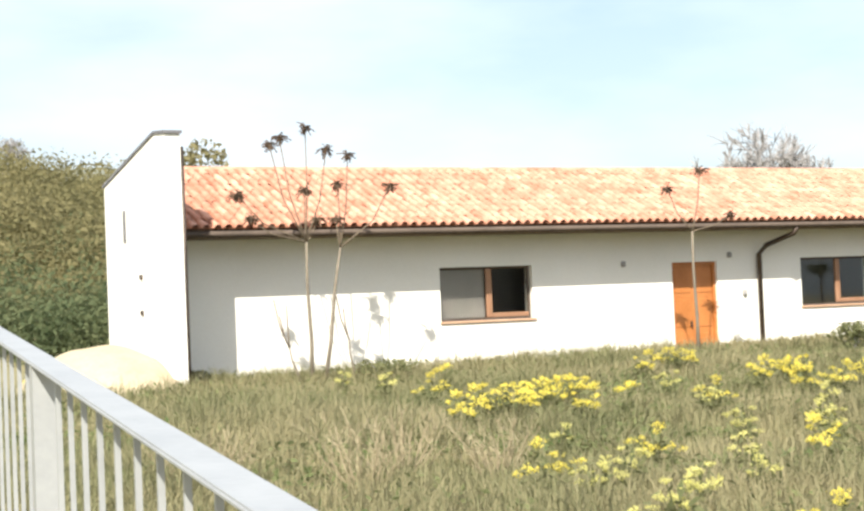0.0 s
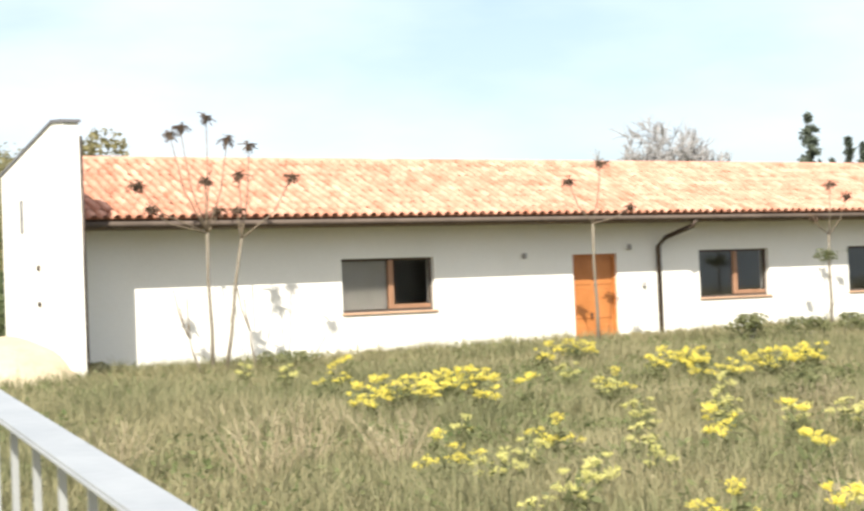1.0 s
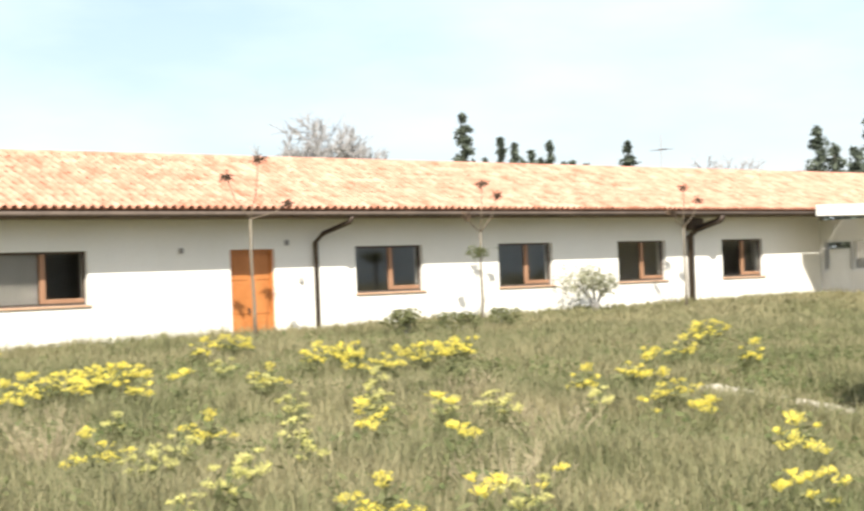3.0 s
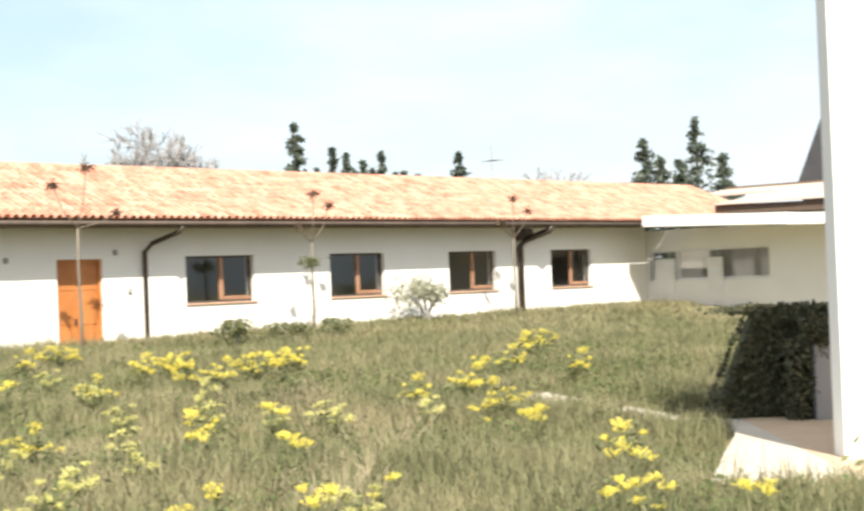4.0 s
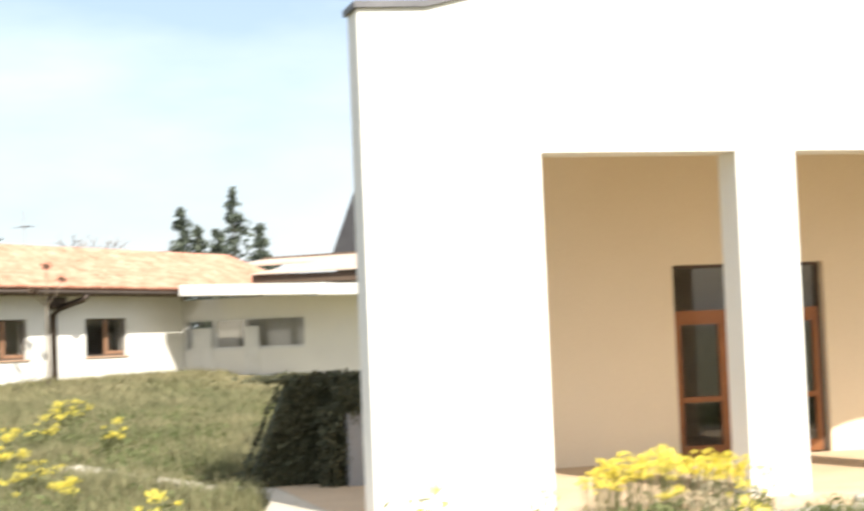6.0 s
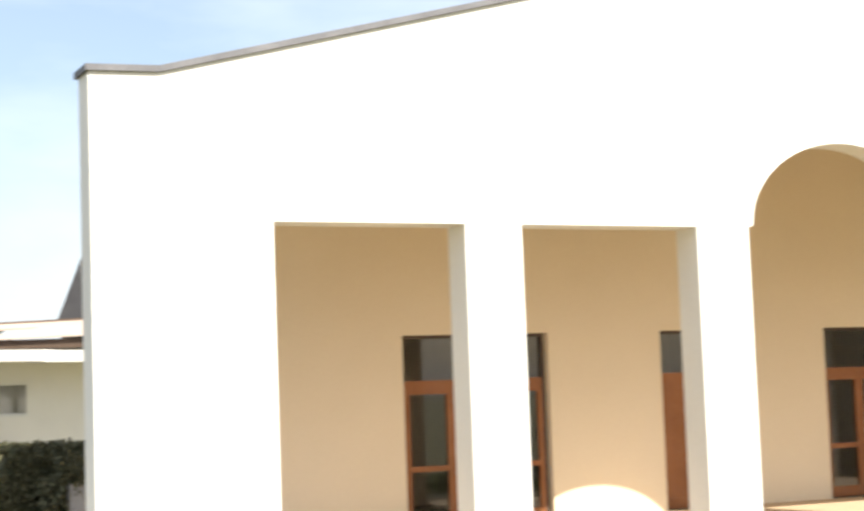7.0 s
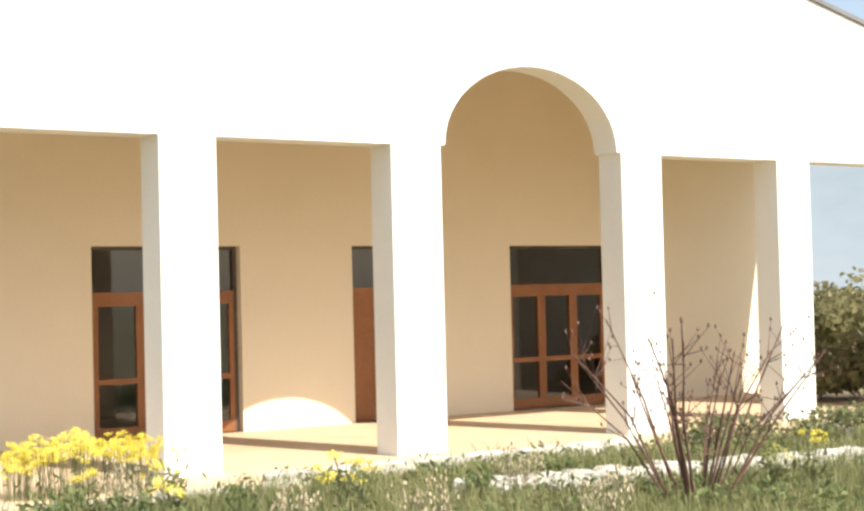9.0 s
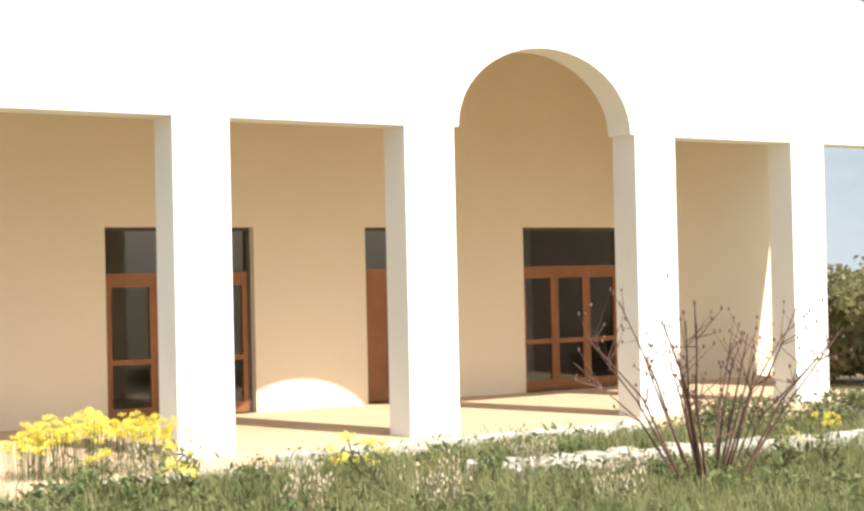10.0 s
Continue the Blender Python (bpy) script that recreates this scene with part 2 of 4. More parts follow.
long_building = thing("long_building", pose(LX0, LY, 0), "long single-storey white rendered building with a tiled roof", "building")
off = Vector((LX0, LY, 0))


def build_long():
    # front wall: panels round the openings, one mesh, 0.35 thick
    holes = sorted([(a, b, WZ0, WZ1) for a, b in WIN] + [(DOOR[0], DOOR[1], .3, 2.82)])
    bm = bmesh.new()
    x = LX0 + .02
    for a, b, z0, z1 in holes:
        box(bm, x - LX0, a - LX0, 0, .35, -.3, 3.95)
        if z0 > .35:
            box(bm, a - LX0, b - LX0, 0, .35, -.3, z0)
        box(bm, a - LX0, b - LX0, 0, .35, z1, 3.95)
        x = b
    box(bm, x - LX0, LX1 - LX0, 0, .35, -.3, 3.95)
    bmesh.ops.remove_doubles(bm, verts=bm.verts, dist=.0005)
    part("front_wall", bm, "plaster", long_building, "sunlit white rendered wall")
    part("back_wall", boxes((.3, LX1 - LX0, 3.0, 3.2, -.3, 5.0)), "plaster", long_building)
    part("end_wall", boxes((LX1 - LX0 - .3, LX1 - LX0, .36, 2.99, -.3, 4.0)), "plaster", long_building)
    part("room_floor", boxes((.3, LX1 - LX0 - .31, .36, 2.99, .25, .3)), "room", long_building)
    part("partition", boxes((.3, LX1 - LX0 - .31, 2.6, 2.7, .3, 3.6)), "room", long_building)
    # gable parapet wall, taller than the roof, standing forward of the front
    prof = [(-2.15, -.3), (-2.15, 5.44), (-1.5, 5.5), (2.12, 4.78), (2.12, -.3)]
    part("gable_wall", slab(prof, "x", 0, .3), "plaster", long_building, "tall white gable wall with a sloping top")
    cop = [(-2.2, 5.442), (-2.2, 5.5), (-1.5, 5.56), (2.17, 4.84), (2.17, 4.782), (-1.5, 5.502)]
    part("coping", slab(cop, "x", -.03, .33), "coping", long_building, "thin dark coping strip")
    for y, z in ((-.45, 2.77), (-.45, 2.07)):
        part("wall_fitting", boxes((-.05, 0, y, y + .1, z, z + .1), bevel=.01), "metal_dark", long_building)
    part("slit_vent", boxes((-.02, .02, .6, .75, 3.55, 4.2)), "coping", long_building)
    # windows
    for i, (a, b) in enumerate(WIN):
        w, cx = b - a, (a + b) / 2 - LX0
        h = WZ1 - WZ0
        win = part("window", boxes((cx - w / 2, cx - w / 2 + .05, .12, .19, WZ0, WZ1), (cx + w / 2 - .05, cx + w / 2, .12, .19, WZ0, WZ1),
                                   (cx - w / 2 + .05, cx + w / 2 - .05, .12, .19, WZ0, WZ0 + .05), (cx - w / 2 + .05, cx + w / 2 - .05, .12, .19, WZ1 - .05, WZ1)),
                   "dark_wood", long_building, "wide brown wooden window with dark panes")
        part("mullion", boxes((cx + .04, cx + .18, .1, .18, WZ0 + .05, WZ1 - .05), bevel=.01), "window_wood", win)
        part("sash_rail", boxes((cx + .18, cx + w / 2 - .05, .11, .18, WZ0 + .05, WZ0 + .15), bevel=.008), "window_wood", win)
        part("pane", boxes((cx - w / 2 + .05, cx + .04, .14, .146, WZ0 + .05, WZ1 - .05)), "glass", win)
        part("pane", boxes((cx + .18, cx + w / 2 - .05, .15, .156, WZ0 + .15, WZ1 - .05)), "glass", win)
        if i == 0:
            part("blind", boxes((cx - w / 2 + .06, cx + .03, .2, .215, WZ0 + .06, WZ1 - .06)), "blind", win, "grey lowered blind")
        part("sill", boxes((cx - w / 2 - .03, cx + w / 2 + .06, -.05, .12, WZ0 - .05, WZ0), bevel=.008), "terracotta", win, "pale terracotta sill")
    # door
    a, b = DOOR[0] - LX0, DOOR[1] - LX0
    door = part("door", boxes((a + .07, (a + b) / 2 - .004, .14, .19, .3, 2.75), ((a + b) / 2 + .004, b - .07, .14, .19, .3, 2.75), bevel=.006), "wood", long_building,
                "closed orange-brown double wooden door")
    part("door_frame", boxes((a, a + .07, .08, .22, .3, 2.82), (b - .07, b, .08, .22, .3, 2.82), (a + .07, b - .07, .08, .22, 2.75, 2.82)), "wood", door)
    for i, zz in itertools.product((0, 1), ((.5, 1.15), (1.3, 1.95), (2.1, 2.65))):
        xa = a + .14 + i * (b - a) / 2
        part("door_panel", boxes((xa, xa + (b - a) / 2 - .22, .125, .14, *zz), bevel=.006), "wood", door)
    part("door_handle", boxes(((a + b) / 2 - .1, (a + b) / 2 - .06, .07, .14, 1.3, 1.44), bevel=.008), "metal_dark", door)
    # roof deck, soffit, gutter
    e, r = (EAVE_Y - LY, EAVE_Z), (RIDGE_Y - LY, RIDGE_Z)
    deck = [(e[0] + .06, e[1] - .02), (r[0], r[1] - .03), (r[0] + .5, r[1] - .2), (r[0] + .5, r[1] - .4), (r[0], r[1] - .2), (e[0] + .06, e[1] - .12)]
    part("roof_deck", slab(deck, "x", .82, LX1 - LX0 + 7.0), "soffit", long_building, "dark timber roof edge")
    short = [(e[0] + .06, e[1] - .02), (e[0] + 2.5, e[1] + .977), (e[0] + 2.5, e[1] + .877), (e[0] + .06, e[1] - .12)]
    part("roof_deck_end", slab(short, "x", .32, .817), "soffit", long_building)
    part("gutter", tube(bmesh.new(), [(.34, e[0] - .02, e[1] - .1), (LX1 - LX0 + 7.0, e[0] - .02, e[1] - .1)], .055, 8), "dark_wood", long_building, "dark brown eaves gutter", True)
    part("soffit_board", boxes((.32, LX1 - LX0 + 6.9, e[0] + .08, -.004, e[1] - .17, e[1] - .13)), "soffit", long_building, "dark boarded eaves soffit")
    # dark tube added to draw the shaded line down the gable's near edge
    part("corner_pipe", tube(bmesh.new(), [(.34, -2.1, .2), (.34, -2.1, 5.2)], .035, 7), "metal_dark", long_building, "thin dark strip standing in for shade on the gable edge", True)
    for x in (24.43, 38.75):
        x -= LX0
        pipe = [(x + .45, e[0], e[1] - .15), (x + .4, e[0] + .08, e[1] - .3), (x + .1, -.25, e[1] - .55), (x, -.1, e[1] - .75), (x, -.1, .2)]
        part("downpipe", tube(bmesh.new(), pipe, .06 if x < 20 else .1, 8), "metal_dark", long_building, "dark brown downpipe with a swan neck", True)
    part("rainwater_head", boxes((38.75 - LX0 - .2, 38.75 - LX0 + .45, -.3, -.02, 3.15, 3.5), bevel=.04), "metal_dark", long_building, "dark rainwater hopper")
    for x, z in ((20.6, 2.75), (24.0, 2.0), (23.6, 2.9)):
        part("wall_lamp", boxes((x - LX0 - .05, x - LX0 + .05, -.09, 0, z, z + .13), bevel=.02), "grey_twig", long_building)


build_long()

# wing in shade, running forward from the far end
wing = thing("shaded_wing", pose(LX1, LY, 0), "white rendered wing in shade with a flat canopy edge", "building")


def build_wing():
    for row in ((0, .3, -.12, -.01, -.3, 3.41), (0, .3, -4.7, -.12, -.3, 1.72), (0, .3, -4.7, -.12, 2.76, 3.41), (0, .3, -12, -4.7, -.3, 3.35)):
        part("wall_panel", boxes(row), "shaded_plaster", wing)
    for y0, y1 in ((-1.15, -.35), (-3.0, -2.4)):
        part("door_panel", boxes((-.03, 0, y0, y1, -.2, 2.45), (-.045, -.03, y0 + .1, y1 - .1, .1, 1.1), (-.045, -.03, y0 + .1, y1 - .1, 1.3, 2.3), bevel=.01), "white_metal", wing, "white door")
    # the canopy falls gently along its length
    fall = lambda y: .034 * y
    # the canopy's far end gets the darker plaster as painted shade
    for name, y0, y1, x0, top, mat, lab in (("canopy", -6.5, -1.35, -2.1, 3.9, "plaster", "sunlit white canopy fascia"), ("canopy_end", -12, -6.504, -1.95, 3.88, "shaded_plaster", "")):
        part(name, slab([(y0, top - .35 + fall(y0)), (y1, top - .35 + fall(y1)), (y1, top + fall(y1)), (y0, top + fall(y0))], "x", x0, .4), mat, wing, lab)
    part("roof_edge", slab([(-12, 3.72), (-1.05, 3.98), (-1.05, 4.27), (-12, 4.06)], "x", 2.75, 3.1), "soffit", wing, "dark eaves board")
    part("roof", slab([(2.6, 4.29), (9.6, 5.18), (9.6, 5.0), (2.6, 4.25)], "y", -12, -1.1), "pale_roof", wing, "pale tiled roof")
    part("roof_return", slab([(7.12, 4.865), (9.6, 5.18), (9.6, 5.0), (7.12, 4.8)], "y", -1.097, 2.7), "pale_roof", wing, "pale tiled roof")
    part("ridge_line", boxes((9.605, 9.8, -12, 2.7, 5.06, 5.26)), "soffit", wing)
    part("link_wall", boxes((3.4, 3.6, -12, -1.1, -.3, 4.2)), "shaded_plaster", wing)
    win = part("window_band", boxes((.1, .2, -4.7, -.12, 2.68, 2.76), (.1, .2, -4.7, -.12, 1.72, 1.8), (.1, .2, -1.25, -1.12, 1.8, 2.68), (.1, .2, -2.45, -2.36, 1.8, 2.68)), "white_metal", wing, "long window band in a pale frame")
    for y0, y1 in ((-1.12, -.12), (-2.36, -1.25), (-4.7, -2.45)):
        part("pane", boxes((.14, .15, y0, y1, 1.8, 2.68)), "glass", win)
    # grey sheet added behind the panes to imitate the glass's grey reflection
    part("blind", boxes((.24, .25, -4.7, -2.45, 1.8, 2.68)), "blind", win)
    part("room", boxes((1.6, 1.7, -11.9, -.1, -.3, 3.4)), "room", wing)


build_wing()

# steep-roofed building far behind the wing
steep = thing("steep_roofed_building", pose(66.4, 36.4, 0, 0, 0, -61), "far building with a steep dark-edged gable roof", "building")
part("wall", boxes((0.6, 9, 0, 8, 0, 6.0)), "plaster", steep)
part("roof", slab([(-.5, 5.3), (3.6, 15.5), (9.5, 15.5), (9.5, 5.3)], "y", .601, 9), "slate", steep)
part("verge_board", slab([(-.9, 5.2), (3.4, 16.3), (4.1, 16.0), (.3, 5.2)], "y", -.6, .6), "slate", steep, "dark verge and eaves")

# ================= portico building =================
PM = pose(0.072, -0.047, 0, 0, 0, -48.87)                  # its own axes: along the front, and away from the front
FD, BD, TH = 16.5, 21.5, .46
S0, S1, SC = 3.82, 23.35, 13.42
OPEN = [(5.79, 8.09), (8.81, 11.23), (15.77, 18.11), (18.81, 21.05)]
ARCH = (11.98, 15.03)
HEAD, SPRING, CROWN = 3.86, 3.87, 4.95
portico = thing("portico_building", PM @ pose(SC, FD, 0), "white rendered hall front with square openings and a central arch", "building")


def build_portico():
    c = SC
    left = [(S0, -.2), (S0, 5.4), (S0 + .75, 5.42), (c, 7.64), (S1 - .75, 5.42), (S1, 5.4), (S1, -.2)]
    bottom = []
    groups = sorted(OPEN + [ARCH], reverse=True)
    for a, b in groups:
        bottom += [(b, -.2)]
        if (a, b) == ARCH:
            bottom += [(b, SPRING)]
            ra, rb = (b - a) / 2 - .075, CROWN - SPRING
            for i in range(25):
                t = math.pi * i / 24
                bottom.append(((a + b) / 2 + ra * math.cos(t), SPRING + .004 + rb * math.sin(t)))
            bottom += [(a, SPRING)]
        else:
            bottom += [(b, HEAD), (a, HEAD)]
        bottom += [(a, -.2)]
    outline = [(u - c, v) for u, v in left + bottom]
    part("facade_wall", slab(outline, "y", 0, TH), "plaster", portico, "bright white rendered arcade wall")
    cop = [(S0 - .04 - c, 5.402), (S0 - .04 - c, 5.47), (S0 + .74 - c, 5.49), (0, 7.71), (S1 - .74 - c, 5.49), (S1 + .04 - c, 5.47), (S1 + .04 - c, 5.402), (S1 - .75 - c, 5.422), (0, 7.643), (S0 + .75 - c, 5.422)]
    part("coping", slab(cop, "y", -.05, TH + .05), "coping", portico, "thin dark coping strip")
    # back wall of the portico with three door openings
    y0, y1 = BD - FD, BD - FD + .3
    doors = [(9.46, 11.85), (13.84, 14.95), (17.0, 19.25)]
    x = 5.0
    bm = bmesh.new()
    for a, b in doors:
        box(bm, x - c, a - c, y0, y1, -.1, 4.5)
        box(bm, a - c, b - c, y0, y1, 2.80, 4.5)
        x = b
    box(bm, x - c, 23.4 - c, y0, y1, -.1, 4.5)
    bmesh.ops.remove_doubles(bm, verts=bm.verts, dist=.0005)
    part("back_wall", bm, "cream_plaster", portico, "cream rendered wall in the shade of the portico")
    top = [(5.0 - c, 5.15), (0, 7.25), (23.0 - c, 4.86), (23.4 - c, 4.76)]
    part("ceiling", slab(top + [(u, v - .14) for u, v in top[::-1]], "y", TH + .003, y1), "cream_plaster", portico)
    under = [(u, v - .143) for u, v in top]
    part("upper_wall", slab([(top[0][0], 4.5)] + under + [(top[-1][0], 4.5)], "y", y0, y1 - .01), "cream_plaster", portico)
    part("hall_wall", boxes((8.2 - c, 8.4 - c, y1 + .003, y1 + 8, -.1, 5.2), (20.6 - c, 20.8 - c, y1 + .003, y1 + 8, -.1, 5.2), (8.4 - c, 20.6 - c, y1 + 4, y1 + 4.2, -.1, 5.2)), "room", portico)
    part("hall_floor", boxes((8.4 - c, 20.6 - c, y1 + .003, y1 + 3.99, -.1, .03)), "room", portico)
    part("hall_roof", boxes((8.2 - c, 20.8 - c, y1 + .003, y1 + 8, 5.2, 5.4)), "tile_rest", portico)
    yf = y0 + .13
    for a, b in doors:
        a, b = a - c, b - c
        w = b - a
        n = 3 if w > 2 else 2
        z1, zt = 2.80, 2.08
        fr = [(a, a + .06, yf, yf + .09, .03, z1), (b - .06, b, yf, yf + .09, .03, z1), (a + .06, b - .06, yf, yf + .09, z1 - .05, z1), (a + .06, b - .06, yf - .01, yf + .1, zt - .05, zt + .06)]
        door = part("glazed_door", boxes(*fr[:3]), "dark_wood", portico, "glazed timber door with a transom light" if n == 3 else "single timber door with a transom light")
        part("transom_bar", boxes(fr[3]), "door_wood", door)
        part("transom_pane", boxes((a + .06, b - .06, yf + .04, yf + .048, zt + .06, z1 - .05)), "glass", door)
        step = (w - .12) / n
        for i in range(n):
            p, q = a + .06 + i * step, a + .06 + (i + 1) * step
            leaf = part("door_leaf", boxes((p + .002, p + .08, yf, yf + .06, .03, zt - .05), (q - .08, q - .002, yf, yf + .06, .03, zt - .05),
                                           (p + .08, q - .08, yf, yf + .06, .03, .2), (p + .08, q - .08, yf, yf + .06, .82, .9), (p + .08, q - .08, yf, yf + .06, zt - .14, zt - .05)), "door_wood", door)
            if n == 3:
                for zz in ((.2, .82), (.9, zt - .14)):
                    part("pane", boxes((p + .08, q - .08, yf + .03, yf + .036, *zz)), "glass", leaf)
            else:
                part("door_panel", boxes((p + .08, q - .08, yf + .015, yf + .05, .2, zt - .14)), "door_wood", leaf)


build_portico()

# terrace of the portico and the apron round its corner
terrace = tagged(new("pavement"), "peach-coloured paved portico floor", "pavement", kind="structure")
terrace.matrix_world = PM
part("base_slab", boxes((8.7, S1 + .6, FD - .3, BD, -.3, .02), (3.62, 8.7, FD - 1.3, BD, -.3, .02)), "paving", terrace)


def apron():
    bm = bmesh.new()
    ring = [(2.15, 14.6), (3.62, 14.6), (3.62, 21.4), (3.0, 21.75), (1.2, 23.9), (.9, 23.55), (2.75, 21.5), (3.4, 20.7), (3.2, 19.4), (2.7, 17.2)]
    lo, hi = [], []
    for a_, b_ in ring:
        p = PM @ Vector((a_, b_, 0))
        g = -.06 if b_ < 21.45 else gz(p.x, p.y) + .02
        lo.append(bm.verts.new((a_, b_, g - .2)))
        hi.append(bm.verts.new((a_, b_, g + .075)))
    bm.faces.new(hi)
    bm.faces.new(lo[::-1])
    for i in range(len(ring)):
        j = (i + 1) % len(ring)
        bm.faces.new((lo[i], lo[j], hi[j], hi[i]))
    bmesh.ops.recalc_face_normals(bm, faces=bm.faces)
    part("side_slab", bm, "concrete", terrace, "sunlit pale concrete apron")


apron()

# ================= railing beside the camera =================
def build_railing():
    p0 = Vector((.4358, 1.0480, 1.95 - .1507))
    d = Vector((.1135, .9917, .0600)).normalized()
    side = d.cross(Vector((0, 0, 1))).normalized()
    rail = thing("metal_railing", Matrix.Translation((p0.x, p0.y, .42)), "pale grey painted steel railing with thin square bars", "railing")
    base = Vector((p0.x, p0.y, .42))

    def bar(name, t, w, z0, below, lab=""):
        q = p0 + d * t - base
        bm = bmesh.new()
        up = Vector((0, 0, 1))
        vs = [bm.verts.new(Vector((q.x, q.y, 0)) + (d * a + side * b) * w / 2 + up * (z0 if k == 0 else q.z - below)) for k in (0, 1) for a, b in ((-1, -1), (1, -1), (1, 1), (-1, 1))]
        for f in ((3, 2, 1, 0), (4, 5, 6, 7), (0, 1, 5, 4), (1, 2, 6, 5), (2, 3, 7, 6), (3, 0, 4, 7)):
            bm.faces.new([vs[i] for i in f])
        return part(name, bm, "rail_paint", rail, lab)

    def run(name, t0, t1, width, top, thick, bevel):
        bm = bmesh.new()
        vs = []
        for t in (t0, t1):
            q = p0 + d * t - base
            for b, h in ((-1, top), (1, top), (1, top - thick), (-1, top - thick)):
                vs.append(bm.verts.new(q + side * b * width / 2 + Vector((0, 0, h))))
        for f in ((0, 1, 2, 3), (7, 6, 5, 4), (0, 4, 5, 1), (1, 5, 6, 2), (2, 6, 7, 3), (3, 7, 4, 0)):
            bm.faces.new([vs[i] for i in f])
        bmesh.ops.bevel(bm, geom=bm.edges[:], offset=bevel, segments=2, affect="EDGES")
        return part(name, bm, "rail_paint", rail)

    run("top_rail", -1.6, 9.0, .05, -.003, .007, .0025)
    run("bottom_rail", -1.6, 9.0, .03, -.95, .03, .003)
    for i in range(-10, 62):
        if i % 12 == 8:
            continue
        bar("baluster", .14 * i + .48, .0075, (p0 + d * (.14 * i + .48) - base).z - .955, .008)
    for i in (-4, 8, 20, 32, 44, 56):
        q = p0 + d * (.14 * i + .5)
        bar("post", .14 * i + .5, .045, gz(q.x, q.y) - .12 - base.z, .008, "flat pale steel post")


build_railing()


def to_portico(s_, d_):
    p = PM @ Vector((s_, d_, 0))
    return p.x, p.y


def in_portico(x, y):
    p = PM.inverted() @ Vector((x, y, 0))
    return p.x, p.y


# low grey wall and dark hedge beside the corner of the portico
def build_hedge():
    rng = np.random.default_rng(5)
    base = Vector(to_portico(4.4, 21.9)).to_3d()
    z0 = gz(base.x, base.y)
    hedge = thing("hedge", PM @ pose(4.4, 21.9, z0 + .05), "dense dark green clipped hedge with a slanting end", "hedge")
    n = 14000
    u = rng.uniform(0, 1, n)
    h = rng.uniform(0, 1, n) ** .8
    x = -1.2 + .72 * h + u * (3.5 - .72 * h)
    y = rng.choice([-.45, .5], n, p=[.8, .2]) + rng.normal(0, .06, n)
    top = rng.uniform(size=n) < .25
    h = np.where(top, 1.0, h)
    y = np.where(top, rng.uniform(-.45, .5, n), y)
    ends = rng.uniform(size=n) < .1
    x = np.where(ends, -1.2 + .72 * h, x)
    c = np.stack([x, y, -.1 + 1.57 * h + rng.normal(0, .03, n)], 1)
    # low dark leaves standing in for the shadow at the foot, and growth over the garden wall
    q = rng.uniform(0, 1, 2200) ** 1.5
    foot_shade = np.stack([-1.15 - 1.0 * q, rng.normal(.1, .22, 2200) + .5 * q, rng.uniform(-.05, .2, 2200) * (1 - .7 * q)], 1)
    over = np.stack([rng.uniform(-.05, .5, 1500) ** 1.0, rng.uniform(-1.15, -.4, 1500), 1.12 + rng.normal(0, .13, 1500)], 1)
    side = np.stack([rng.uniform(-.25, .12, 1500), rng.uniform(-1.12, -.4, 1500), rng.uniform(.05, 1.1, 1500)], 1)
    c = np.concatenate([c, foot_shade, over, side])
    ob = new("foliage", leaf_cloud("foliage", c, .04, rng, "dark_leaf"))
    ob.parent = hedge
    core = slab([(-1.12, -.2), (-.46, 1.42), (2.3, 1.42), (2.3, -.2)], "y", -.4, .45)
    part("hedge_core", core, "dark_leaf", hedge)
    wall = thing("low_wall", PM @ pose(4.9, 20.9, 0), "low grey rendered garden wall beside the hall", "wall")
    part("wall_body", boxes((-.42, .9, -.1, .1, -.1, .98), bevel=.01), "grey_wall", wall)


build_hedge()


# ================= plants =================
CA, SA = math.cos(radians(48.87)), math.sin(radians(48.87))


def meadow_spots(rng, n, az0, az1, r0, r1):
    """Places on open ground: clear of buildings, paving, borders and the railing."""
    az = np.radians(rng.uniform(az0, az1, n))
    r = r0 + (r1 - r0) * rng.uniform(0, 1, n) ** .9
    x, y = r * np.sin(az), r * np.cos(az)
    s_, d_ = x * CA - y * SA, x * SA + y * CA
    ok = (y < LY - .05) & (x < LX1 - .2)
    ok &= ~((s_ > 8.7) & (d_ > FD - .32)) & ~((s_ > 2.15 + (d_ - 14.6) * .2) & (s_ < 8.75) & (d_ > FD - 1.9) & (d_ < 21.5))
    ok &= ~((s_ > .7) & (d_ > 20.9) & (d_ < 24) & (s_ + (d_ - 21.2) * .72 > 2.3) & (s_ + (d_ - 21.7) * .82 < 3.2)) & ~((s_ > 3.2) & (d_ > 21.0) & (d_ < 22.6)) & ~((s_ > 7.5) & (d_ > 21))
    ok &= ~((s_ > 9.2) & (np.abs(d_ - 12.4 + (s_ - 13) * .16) < .5)) & ~(((x - 7.6) / 2.0) ** 2 + ((y - 31.0) / 2.8) ** 2 < 1)
    ok &= ~((x < 1.4) & (y < 9))
    return x[ok], y[ok]


